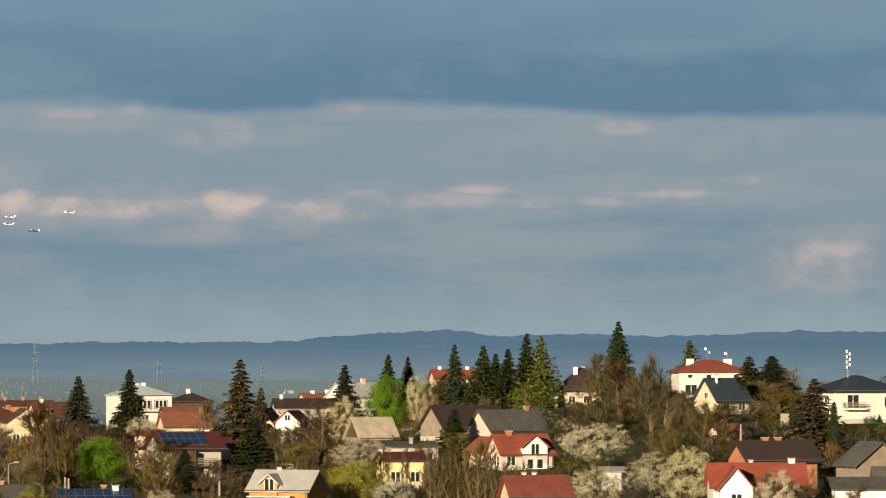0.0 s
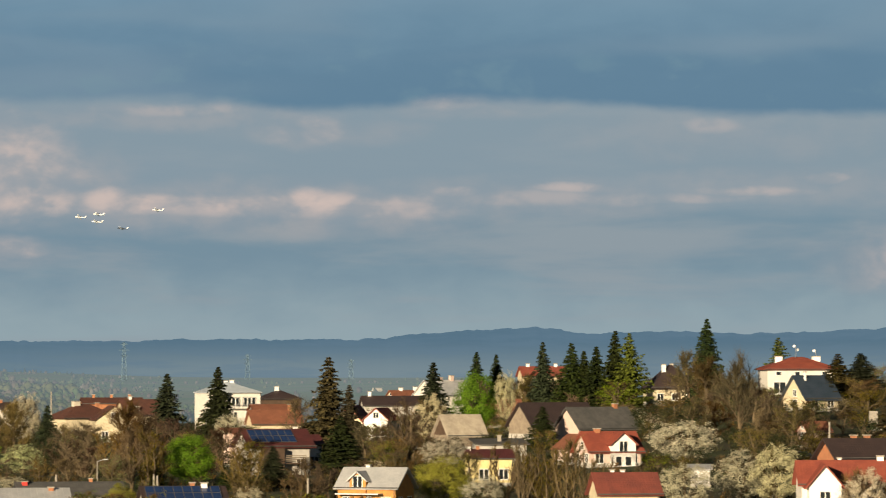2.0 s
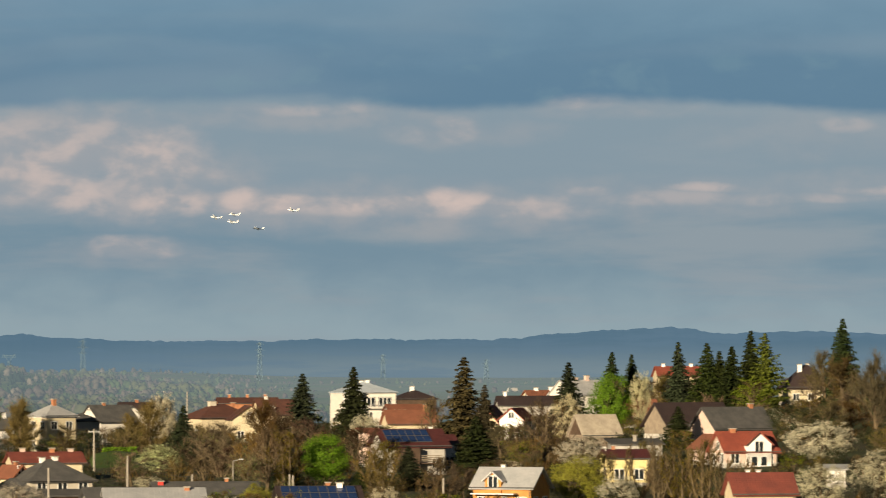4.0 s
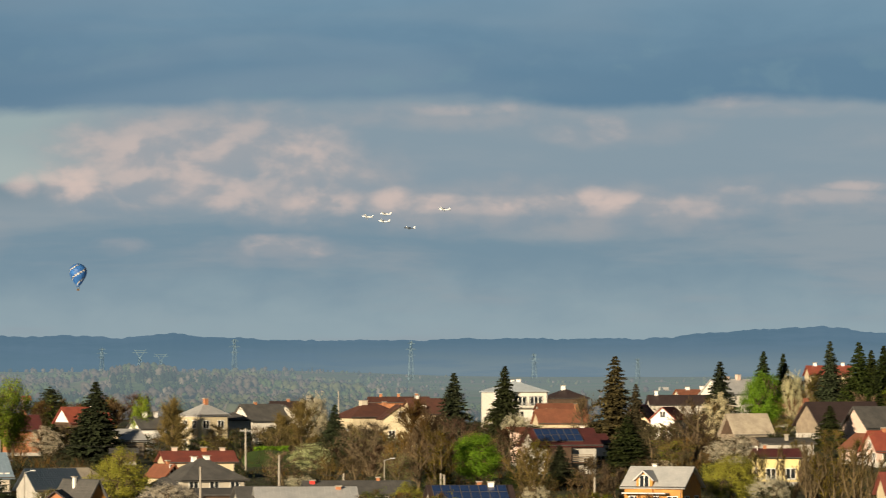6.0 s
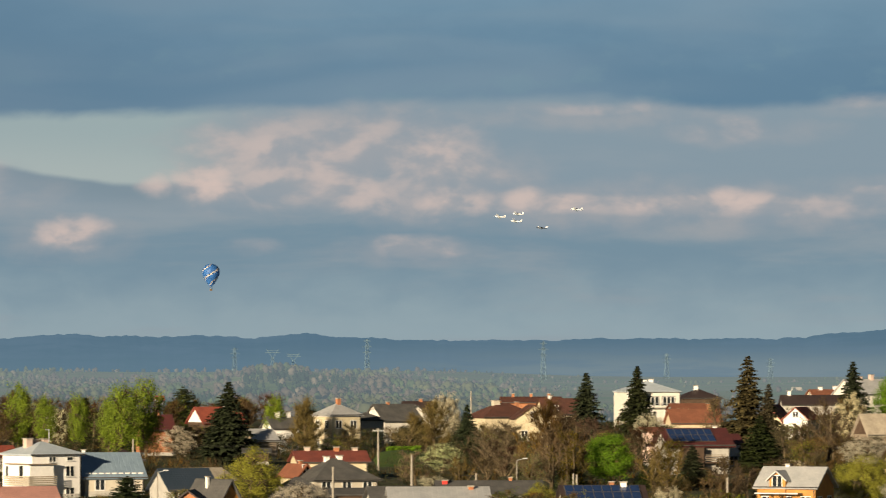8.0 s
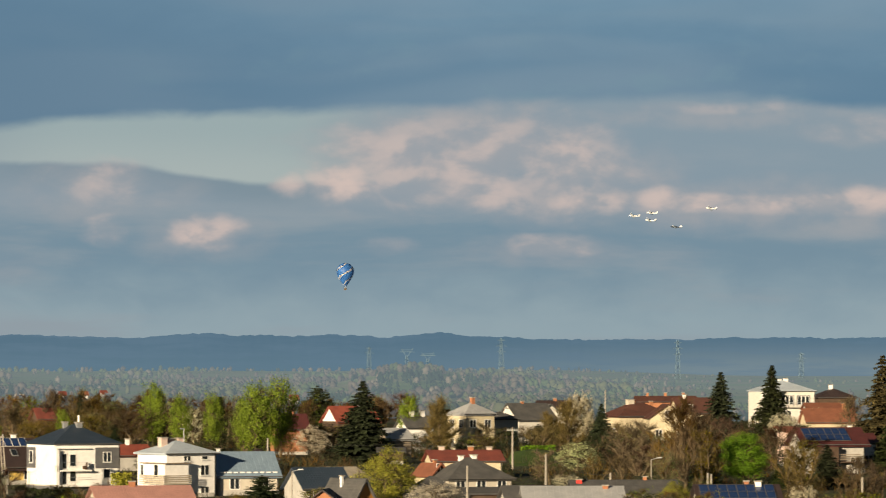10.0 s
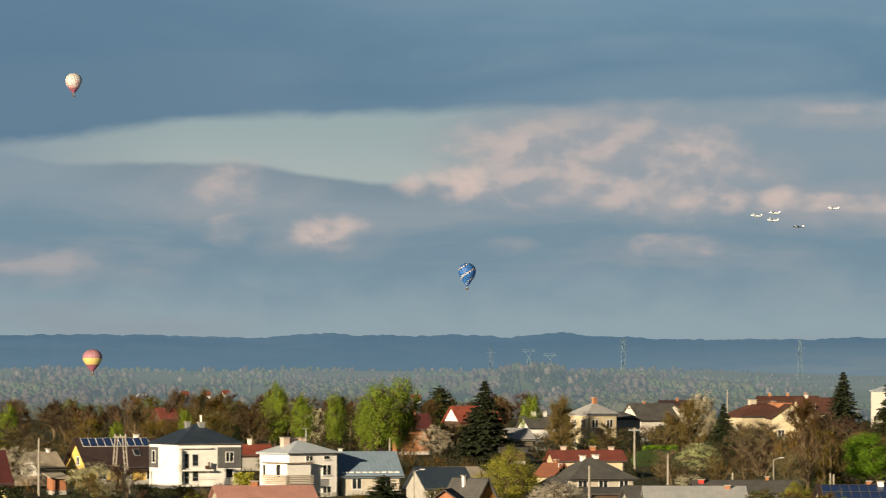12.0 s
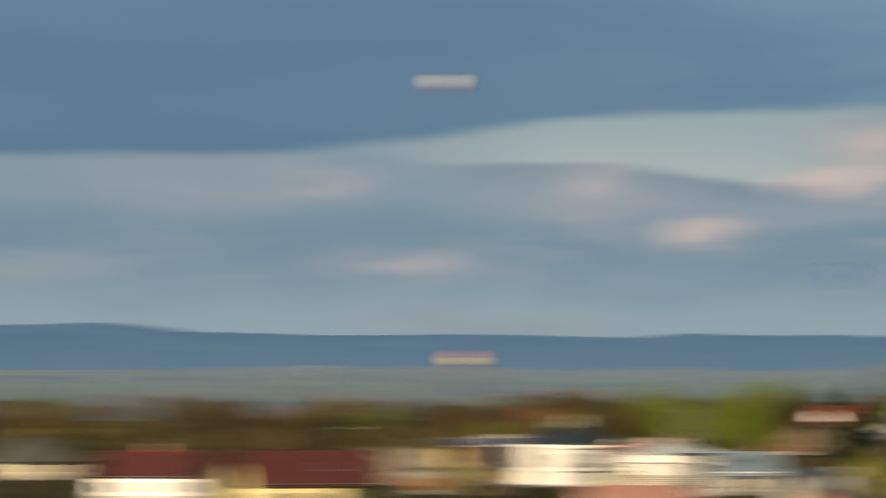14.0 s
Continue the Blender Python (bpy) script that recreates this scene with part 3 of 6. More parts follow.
def window_meshes(w, h):
    key = (round(w, 2), round(h, 2))
    if key not in PANES:
        fr = Mesh()
        k = 0.09
        fr.box(-w / 2 - k, -0.05, -k, -w / 2, 0.02, h + k).box(w / 2, -0.05, -k, w / 2 + k, 0.02, h + k)
        fr.box(-w / 2, -0.05, h, w / 2, 0.02, h + k).box(-w / 2, -0.05, -k, w / 2, 0.02, 0)
        if w > 0.9:
            fr.box(-0.05, -0.04, 0, 0.05, 0.02, h)
        pa = Mesh().box(-w / 2, -0.015, 0, w / 2, 0.03, h)
        si = Mesh().box(-w / 2 - 0.15, -0.16, -k - 0.05, w / 2 + 0.15, 0.02, -k)
        PANES[key] = (fr.data("window", M["whitepaint"]), pa.data("pane", M["glass"]), si.data("window_sill", M["zinc"]))
    return PANES[key]


def add_window(home, face, pos, z, w, h, half_w, half_d):
    fr, pa, si = window_meshes(w, h)
    ob = part("window", fr, None, home, "white-framed window")
    if face == "f":
        ob.matrix_basis = pose(pos, -half_d, z)
    elif face == "l":
        ob.matrix_basis = pose(-half_w, pos, z, 0, 0, -90)
    else:
        ob.matrix_basis = pose(half_w, pos, z, 0, 0, 90)
    part("pane", pa, None, ob)
    part("window_sill", si, None, ob)


def gable_sheets(m, w, dep, z0, rh, over, thick, axis):
    """Two slopes, ridge along axis, with eaves and verges."""
    hw, hd = w / 2, dep / 2
    if axis == "x":
        k = rh / hd
        for s in (-1, 1):
            m.slab(((-hw - over, s * (hd + over), z0 - k * over), (hw + over, s * (hd + over), z0 - k * over), (hw + over, 0, z0 + rh), (-hw - over, 0, z0 + rh)), thick)
    else:
        k = rh / hw
        for s in (-1, 1):
            m.slab(((s * (hw + over), -hd - over, z0 - k * over), (s * (hw + over), hd + over, z0 - k * over), (0, hd + over, z0 + rh), (0, -hd - over, z0 + rh)), thick)


def hip_sheets(m, w, dep, z0, rh, over, thick):
    hw, hd = w / 2 + over, dep / 2 + over
    z = z0 - rh * over / min(w / 2, dep / 2)
    r = max(0.0, (w - dep) / 2)
    q = max(0.0, (dep - w) / 2)
    t1, t2 = (-r, -q, z0 + rh), (r, q, z0 + rh)
    a, b, c, d = (-hw, -hd, z), (hw, -hd, z), (hw, hd, z), (-hw, hd, z)
    if r > 0.01:
        sides = ((a, b, t2, t1), (b, c, t2), (c, d, t1, t2), (d, a, t1))
    elif q > 0.01:
        sides = ((a, b, t1), (b, c, t2, t1), (c, d, t2), (d, a, t1, t2))
    else:
        sides = ((a, b, t1), (b, c, t1), (c, d, t1), (d, a, t1))
    for s in sides:
        m.slab(s, thick)
    # soffit
    m.box(-hw + 0.02, -hd + 0.02, z - thick - 0.05, hw - 0.02, hd - 0.02, z - thick)


def house(b, d, w, dep, eave, ridge, roof, wall, cover, rot, label, wins="", chim=(), clear=None, over=0.45, gable_mat=None, name="house", solar=None, extra=None, trim="slate"):
    """One building. b, d: bearing and distance; w, dep: metres; eave, ridge: elevations of the roof; rot: degrees turned to the left.
    wins: a face letter and the number of windows in a row, e.g. f3 l2; chim: x, y, metres above the ridge, width, material."""
    x, y = spot(b, d)
    g = height(x, y)
    hw_ = max(1.8, lift(eave, d) - g)
    rh = max(0.4, lift(ridge, d) - lift(eave, d))
    if lift(eave, d) - g < 1.9 and d < 1100:
        # low near buildings stand closer, so that their walls keep a true height
        far = d
        while lift(eave, d) - g < 2.1 and d > 450:
            d -= 8
            x, y = spot(b, d)
            g = height(x, y)
        w, dep = w * d / far, dep * d / far
        hw_, rh = max(1.8, lift(eave, d) - g), max(0.4, lift(ridge, d) - lift(eave, d))
    home = new(name)
    home.matrix_world = pose(x, y, g, 0, 0, rot - math.degrees((b - 784) / STEP))
    tagged(home, label, "house" if name == "house" else name.split("_")[-1])
    W, D = w / 2, dep / 2
    YARDS.append((x, y, max(W, D) + 1.0))
    reach = (abs(w * math.cos(radians(rot))) + abs(dep * math.sin(radians(rot)))) / 2 * STEP / d
    if clear is not None:
        CLEAR.append((b - reach, b + reach, clear, d))
    body = Mesh().box(-W, -D, -1.5, W, D, hw_)
    part("wall", body, M[wall], home)
    part("plinth", Mesh().box(-W - 0.04, -D - 0.04, -1.5, W + 0.04, D + 0.04, 0.5), M["greyrender"], home)
    if roof in ("gx", "gy"):
        for s in (-1, 1):
            tri = Mesh()
            if roof == "gx":
                out = [(s * W, -D, hw_), (s * W, D, hw_), (s * W, 0, hw_ + rh)]
                back = [(px - s * 0.25, py, pz) for px, py, pz in out]
            else:
                out = [(-W, s * D, hw_), (W, s * D, hw_), (0, s * D, hw_ + rh)]
                back = [(px, py - s * 0.25, pz) for px, py, pz in out]
            tri.face(out)
            tri.face(back[::-1])
            for i in range(3):
                j = (i + 1) % 3
                tri.face((out[i], back[i], back[j], out[j]))
            part("gable", tri, M[gable_mat or wall], home)
    rm = Mesh()
    if roof == "gx":
        gable_sheets(rm, w, dep, hw_ + 0.12, rh, over, 0.16, "x")
    elif roof == "gy":
        gable_sheets(rm, w, dep, hw_ + 0.12, rh, over, 0.16, "y")
    elif roof == "hip":
        hip_sheets(rm, w, dep, hw_ + 0.15, rh, over, 0.16)
    elif roof == "half":
        rm.slab(((-W - over, -D - over, hw_), (W + over, -D - over, hw_), (W + over, D + over, hw_ + rh), (-W - over, D + over, hw_ + rh)), 0.16)
    part("roof", rm, M[cover], home)
    if roof in ("gx", "hip"):
        z = hw_ - 0.1
        gut = Mesh().tube((-W - over, -D - over - 0.06, z), (W + over, -D - over - 0.06, z), 0.07, 0.07, 5)
        part("gutter", gut, M["slate"], home)
        part("downpipe", Mesh().tube((W - 0.15, -D - 0.08, -0.5), (W - 0.15, -D - 0.08, z), 0.05, 0.05, 5), M["slate"], home)
    storeys = max(1, int(hw_ / 2.6))
    for tok in wins.split():
        face, n = tok[0], int(tok[1:])
        span = w if face == "f" else dep
        for s in range(storeys):
            z = 0.95 + s * (hw_ / storeys)
            if z + 1.5 > hw_ + 0.1:
                z = hw_ - 1.65
            for i in range(n):
                add_window(home, face, (i + 0.5) / n * span - span / 2, max(0.4, z), 1.15, 1.25, W, D)
    if roof == "gy" and wins:
        add_window(home, "f", 0, hw_ + 0.25, 1.0, 1.0, W, D)
    if roof == "gx" and "l" in wins:
        add_window(home, "l", 0, hw_ + 0.25, 1.0, 1.0, W, D)
    for cx, cy, up, cw, cm in chim:
        cw *= 0.8
        c = Mesh().box(cx - cw / 2, cy - cw / 2, hw_, cx + cw / 2, cy + cw / 2, hw_ + rh + up)
        ch = part("chimney", c, M[cm], home)
        top = hw_ + rh + up
        part("chimney_cap", Mesh().box(cx - cw / 2 - 0.1, cy - cw / 2 - 0.1, top, cx + cw / 2 + 0.1, cy + cw / 2 + 0.1, top + 0.14), M["concrete"], ch)
    if solar:
        # rows of panels lying on the front slope: first x, columns, rows, start fraction up the slope
        x0, cols, rows_, f0 = solar
        run = math.hypot(D, rh)
        slope = math.atan2(rh, D)
        pm = Mesh().box(0.03, 0, 0.05, 1.02, 1.6, 0.09).data("solar_panel", M["panel"])
        fm = Mesh().box(0, -0.03, 0.02, 0.03, 1.63, 0.1).box(1.02, -0.03, 0.02, 1.05, 1.63, 0.1).box(0.03, -0.03, 0.02, 1.02, 0, 0.1).box(0.03, 1.6, 0.02, 1.02, 1.63, 0.1).data("panel_frame", M[trim])
        for r in range(rows_):
            for c in range(cols):
                s = f0 * run + r * 1.68
                p = part("solar_panel", pm, None, home, "dark blue solar panel")
                p.matrix_basis = Matrix.Translation((x0 + c * 1.07, -D + s * math.cos(slope), hw_ + 0.16 + s * math.sin(slope))) @ pose(0, 0, 0, math.degrees(slope))
                part("panel_frame", fm, None, p)
    if extra:
        extra(home, W, D, hw_, rh)
    return home


def antenna(home, x, y, z, h, dishes=2):
    ob = part("antenna", Mesh().tube((x, y, z), (x, y, z + h), 0.06, 0.04, 5), M["steel"], home)
    for i in range(dishes):
        s = 1 if i % 2 else -1
        pr = Mesh()
        pr.spin(((0.02, -0.07), (0.15, -0.04), (0.27, 0.03), (0.26, 0.04), (0.15, -0.02), (0.02, -0.05)), 12)
        q = part("dish", pr, M["whitepaint"], ob, "white dish", True)
        q.matrix_basis = pose(x + s * 0.35, y - 0.1, z + h - 0.2 - 0.7 * i, 80, 0, s * 25)


def mast(home, x, y, z, h):
    ob = part("antenna_mast", Mesh().tube((x, y, z), (x, y, z + h), 0.09, 0.06, 6), M["steel"], home)
    for i in range(7):
        s = 1 if i % 2 else -1
        zz = z + h - 0.3 - 0.42 * i
        part("aerial", Mesh().box(min(x + s * 0.16, x + s * 0.36), y - 0.3, zz - 0.28, max(x + s * 0.16, x + s * 0.36), y - 0.05, zz + 0.22), M["whitepaint"], ob)


def balcony(home, x0, x1, y, z, mat="white", depth=1.3, rails=4):
    ob = part("balcony", Mesh().box(x0, y - depth, z - 0.16, x1, y, z), M[mat], home)
    for i in range(rails):
        q = z + 0.2 + i * 0.24
        part("balcony_rail", Mesh().box(x0, y - depth - 0.04, q, x1, y - depth, q + 0.11).box(x0 - 0.02, y - depth, q, x0 + 0.03, y, q + 0.11), M["oldwood"], ob)


def dormer(home, x, y, z, w, h, dep, wall, cover):
    """A small gabled house-front standing on the roof, facing the front."""
    ob = part("dormer", Mesh().box(x - w / 2, y, z - 1.2, x + w / 2, y + dep, z + h), M[wall], home)
    tri = Mesh()
    tri.face(((x - w / 2, y, z + h), (x + w / 2, y, z + h), (x, y, z + h + w * 0.42)))
    part("dormer_gable", tri, M[wall], ob)
    r = Mesh()
    for s in (-1, 1):
        r.slab(((x + s * (w / 2 + 0.35), y - 0.4, z + h - 0.25), (x + s * (w / 2 + 0.35), y + dep, z + h - 0.25), (x, y + dep, z + h + w * 0.42 + 0.1), (x, y - 0.4, z + h + w * 0.42 + 0.1)), 0.14)
    part("dormer_roof", r, M[cover], ob)
    fr, pa, si = window_meshes(1.1, 1.4)
    wi = part("window", fr, None, home, "white-framed window")
    wi.matrix_basis = pose(x, y, z + 0.2)
    part("pane", pa, None, wi)


# modern two-storey villa with grey corner panels and stacked balconies
def villa_front(home, W, D, h, rh):
    top, low = h - 3.35, 0.55
    part("grey_panel", Mesh().box(W - 3.5, -D - 0.03, top + 0.1, W + 0.03, -D + 0.3, h - 0.55), M["grey"], home, "dark grey facade panel")
    part("grey_panel", Mesh().box(-W - 0.03, D - 2.9, top + 0.1, -W + 0.3, D + 0.02, h - 0.55), M["grey"], home, "dark grey facade panel")
    add_window(home, "f", W - 1.8, top + 0.95, 1.0, 1.2, W, D + 0.035)
    add_window(home, "f", W - 1.8, low + 0.85, 0.9, 1.1, W, D)
    add_window(home, "l", D - 1.5, top + 0.8, 0.9, 1.5, W + 0.035, D)
    for z in (low, top):
        add_window(home, "f", -W + 1.35, z + 0.1, 0.6, 1.9, W, D)
        add_window(home, "f", -W + 2.55, z + 0.45, 0.8, 1.45, W, D)
        part("balcony_cheek", Mesh().box(-W + 0.02, -D - 0.55, z - 0.3, -W + 0.4, -D, z + 2.55), M["white"], home)
        slab = part("balcony", Mesh().box(-W + 0.55, -D - 0.75, z - 0.25, -W + 4.9, -D, z - 0.05), M["white"], home)
        for i in (4,):
            part("balcony_rail", Mesh().box(-W + 0.55, -D - 0.75, z + 0.15 + i * 0.19, -W + 4.9, -D - 0.71, z + 0.18 + i * 0.19), M["steel"], slab)
    part("balcony_chair", Mesh().box(-W + 3.8, -D - 0.7, top, -W + 4.3, -D - 0.3, top + 0.45).box(-W + 4.25, -D - 0.7, top + 0.45, -W + 4.32, -D - 0.3, top + 0.9), M["darkwood"], home)
    part("balcony_top", Mesh().box(-W + 0.02, -D - 0.5, h - 0.68, -W + 4.6, -D, h - 0.55), M["white"], home)
    part("dark_plinth", Mesh().box(-W - 0.06, -D - 0.06, -1.4, W + 0.06, D + 0.06, 0.35), M["grey"], home)
    part("flue", Mesh().tube((0.5, -0.6, h + rh + 0.3), (0.5, -0.6, h + rh + 1.3), 0.14, 0.14, 8), M["white"], home)


house(-281, 662, 9.2, 9.0, 785, 754, "hip", "white", "bluedark", 24, "white two-storey villa with dark blue hipped roof", "",
      [(-0.9, 0.6, 0.35, 0.7, "steel"), (0.5, -0.6, 0.3, 0.9, "steel")], 868, over=0.22, extra=villa_front)


# older cube house: a bay with timber balconies wraps the sunny corner
def cube_front(home, W, D, h, rh):
    bay = part("bay", Mesh().box(-W - 0.8, -D - 0.8, -1.0, -W + 2.7, D - 2.6, h - 1.35), M["white"], home)
    part("bay_roof", Mesh().box(-W - 1.1, -D - 1.1, h - 1.35, -W + 3.0, D - 2.3, h - 1.22), M["oldwood"], home)
    for z in (h - 3.9, h - 6.6):
        slab = part("balcony", Mesh().box(-W - 1.2, -D - 1.2, z, -W + 2.9, D - 2.4, z + 0.14), M["beige"], home)
        for i in range(4):
            q = z + 0.25 + i * 0.25
            part("balcony_rail", Mesh().box(-W - 1.25, -D - 1.25, q, -W + 2.9, -D - 1.19, q + 0.14), M["railboard"], slab)
            part("balcony_rail", Mesh().box(-W - 1.25, -D - 1.19, q, -W - 1.19, D - 2.4, q + 0.14), M["railboard"], slab)
        add_window(home, "l", -D + 1.2, z + 0.9, 0.9, 1.5, W + 0.82, D)
        add_window(home, "l", D - 1.2, z + 1.0, 0.7, 1.3, W, D)
        add_window(home, "f", W - 1.6, z + 1.1, 1.15, 1.2, W, D)
    add_window(home, "f", -0.6, h - 1.0, 0.95, 0.6, W, D)
    add_window(home, "f", W - 1.6, h - 0.8, 0.85, 0.35, W, D)
    part("aerial", Mesh().tube((1.2, 0.2, h + rh), (1.2, 0.2, h + rh + 1.7), 0.06, 0.05, 5).box(0.7, 0.15, h + rh + 1.55, 1.3, 0.25, h + rh + 1.67), M["steel"], home)
    part("downpipe", Mesh().tube((W + 0.08, -D + 0.1, -0.5), (W + 0.08, -D + 0.1, h), 0.07, 0.07, 5), M["slate"], home)


house(-99, 640, 7.2, 7.0, 802, 783, "hip", "white", "palesheet", 32, "off-white cube house with timber balconies and hipped metal roof", "",
      [(-1.8, 0.4, 0.45, 1.1, "rose"), (-0.3, 1.0, 0.3, 0.9, "rose"), (0.8, 0.6, 0.35, 0.9, "rose")], 884, over=0.4, extra=cube_front)


def skylight(home, x, f, W, D, h, rh):
    """A roof window lying on the front slope, a fraction f of the way up."""
    s = math.atan2(rh, D)
    ob = part("skylight", Mesh().box(-0.45, -0.65, 0.03, 0.45, 0.65, 0.14), M["steel"], home, "metal-framed roof window")
    ob.matrix_basis = Matrix.Translation((x, -D * (1 - f), h + 0.14 + rh * f)) @ pose(0, 0, 0, math.degrees(s))
    part("pane", Mesh().box(-0.36, -0.56, 0.14, 0.36, 0.56, 0.16), M["glass"], ob)


def snow_guard(home, W, D, h, rh):
    for i in range(9):
        x = -W + 0.4 + i * (2 * W - 0.8) / 8
        part("snow_guard", Mesh().box(x - 0.3, -D + 0.1, h + 0.32, x + 0.3, -D + 0.2, h + 0.5), M["whitepaint"], home)


house(16, 645, 7.6, 8.0, 842, 802, "gx", "beige", "bluemetal", 14, "low beige house with pale blue metal roof", "f2", [(-3, 0.3, 0.4, 0.5, "white")], 884, extra=snow_guard)
house(-424, 715, 11.0, 9.0, 826, 778, "gx", "yellow", "brownroof", 22, "yellow house with dark brown roof and solar panels", "f3 l1", [(3.5, 1, 0.5, 0.7, "white")], 862,
      gable_mat="yellow", solar=(-5.0, 9, 1, 0.68), over=0.7, trim="whitepaint", extra=lambda home, W, D, h, rh: skylight(home, 2.2, 0.45, W, D, h, rh))
house(-745, 615, 17.0, 9.0, 855, 800, "gx", "paleyellow", "maroon", 12, "cream bungalow with maroon metal roof", "f5", (), 876, over=0.6,
      extra=lambda home, W, D, h, rh: skylight(home, 2.6, 0.45, W, D, h, rh))
house(-1010, 640, 12.0, 9.0, 842, 800, "gx", "white", "maroon", -15, "white house with maroon metal roof", "f4 r2", [(0, 0, 0.8, 0.7, "brick")], 872)
house(-1230, 690, 10.0, 9.0, 815, 770, "hip", "cream", "slate", 20, "cream house with grey hipped roof", "f3 l2", [(0, 0, 0.6, 0.7, "brick")], 860)
house(-552, 735, 4.2, 4.6, 828, 802, "gx", "greyrender", "felt", 35, "grey outbuilding with pale sheet roof", "", [(1, 0, 0.4, 0.5, "white")], 838)
house(-526, 705, 2.0, 2.2, 846, 838, "half", "brick", "felt", 20, "small brick garden hut", "", (), 862, name="garden_hut")
house(-162, 562, 10.5, 7.0, 890, 862, "gx", "beige", "pinkroof", 12, "low house with faded pink sheet roof", "", [(-1.0, 0, 0.5, 0.8, "brick")], 882)
house(-186, 800, 6.0, 6.0, 806, 789, "gx", "greyrender", "redtile", 20, "grey house with red roof behind the villa", "", [(0, 0, 0.8, 0.6, "white")], 812)
house(44, 770, 5.0, 5.0, 812, 797, "hip", "darkwood", "brownroof", 10, "small dark timber hut with hipped roof", "f2", (), 826, name="garden_hut")
house(-325, 980, 5.5, 5.0, 742, 724, "gx", "darkwood", "dullred", 20, "far house with a red roof among trees", "", (), 742)
house(100, 830, 5.0, 5.0, 760, 735, "gx", "brick", "maroon", 15, "brick house with maroon roof behind trees", "", [(0.5, 0, 0.9, 0.6, "brick")], 758)
house(208, 885, 7.6, 7.0, 747, 721, "gx", "darkwood", "redtile", 24, "timber house with bright red roof and white gable", "", [(1.5, 0, 0.3, 0.6, "white")], 746, gable_mat="white")
house(322, 850, 4.6, 5.0, 757, 738, "gx", "white", "slate", 24, "small white house with grey roof", "", [(-0.6, 0, 0.8, 0.8, "white"), (1.4, 0, 0.8, 0.8, "white")], 766)
house(284, 800, 4.0, 4.5, 778, 760, "gx", "oldwood", "zinc", 30, "pale grey shed with sheet-metal roof", "", (), 790, name="shed")
house(280, 760, 3.6, 3.0, 800, 793, "half", "darkwood", "slate", 0, "dark lean-to wooden shed", "", (), 802, name="shed")


def lantern_top(home, W, D, h, rh):
    part("band", Mesh().box(-W - 0.1, -D - 0.1, h - 0.45, W + 0.1, D + 0.1, h - 0.2), M["white"], home)


house(422, 868, 5.9, 5.8, 733, 715, "hip", "cream", "zinc", 32, "tall cream house with pale grey pyramid roof", "f2 l2", [(0.1, -0.2, 0.9, 0.8, "brick")], 782, extra=lantern_top)
house(472, 880, 5.0, 5.0, 742, 731, "hip", "greyrender", "slate", 20, "grey low house with shallow hipped roof", "", [(1.5, 0.5, 0.6, 0.6, "white")], 756)
house(520, 955, 8.0, 8.0, 744, 716, "gx", "offwhite", "slate", 30, "white house with grey pitched roof", "f2", [(-1, 0, 0.4, 0.6, "brick")], 752)
house(552, 975, 7.0, 7.0, 742, 717, "gy", "offwhite", "slate", 18, "white gabled house with dark roof", "f2", (), 750)
house(570, 1060, 7.5, 7.0, 735, 711, "gx", "offwhite", "brownroof", 20, "house with dark brown roof", "", [(0, 0, 0.5, 0.7, "brick")], 735)
house(715, 990, 11.5, 9.0, 737, 715, "hip", "cream", "rustbrown", 24, "long cream house with dark red hipped roof", "f3 l2", [(-1.5, 0, 0.6, 1.6, "beige"), (3, 0, 0.3, 0.8, "brick")], 762)
house(765, 975, 7.0, 7.0, 740, 717, "gy", "cream", "rustbrown", 8, "cream cross-gabled wing with dark red roof", "f2", (), 762)
house(815, 1010, 8.0, 8.0, 732, 706, "gx", "cream", "rustbrown", 18, "cream house with dark red roof and dormer", "f2", [(-2, 0, 0.6, 0.8, "white")], 740,
      extra=lambda home, W, D, h, rh: dormer(home, -1.8, -D + 0.8, h, 2.0, 0.6, 3.0, "cream", "rustbrown"))
house(765, 1130, 13.0, 7.0, 712, 703, "gx", "brick", "rustbrown", 5, "long row roof with chimneys", "", [(-4, 0, 0.7, 0.7, "brick"), (0, 0, 0.7, 0.7, "brick"), (4, 0, 0.7, 0.7, "brick")], 712)
house(408, 700, 9.6, 6.0, 816, 799, "gx", "cream", "dullred", 12, "long house with red roof and pale chimneys", "", [(-3, 0.2, 0.5, 0.8, "rose"), (1.0, 0, 0.5, 0.8, "brick"), (3.6, 0.2, 0.4, 0.8, "rose")], 825)
house(352, 690, 2.8, 4.0, 840, 822, "gy", "cream", "claytile", 35, "small yellow gabled house", "f1", [(0.8, 0.5, 0.4, 0.5, "brick")], 846)
house(418, 640, 8.5, 7.5, 846, 813, "hip", "beige", "slate", 24, "house with grey hipped roof", "f3 l2", [(0.6, 0, 0.4, 0.8, "white"), (-1.0, 0.3, 0.3, 0.7, "white")], 866)
house(150, 625, 6.0, 7.0, 864, 830, "gx", "greyrender", "bluedark", 22, "dark house with grey slate roof", "f3", (), 874)
house(200, 655, 5.0, 4.0, 850, 828, "half", "oldwood", "felt", 30, "shed with pale board roof", "", (), 842, name="shed")
house(205, 592, 3.6, 5.5, 888, 849, "gy", "timber", "slate", 42, "orange timber gabled hut", "", [(-0.6, 0.5, 0.3, 0.4, "white")], 884, name="timber_hut")
house(165, 572, 4.5, 5.0, 894, 868, "gy", "brick", "brownroof", -8, "brick gable with dark brown roof", "", (), 884)
house(352, 600, 6.6, 6.0, 876, 846, "hip", "oldwood", "slate", 15, "house with dark hipped roof", "f2", (), 872)
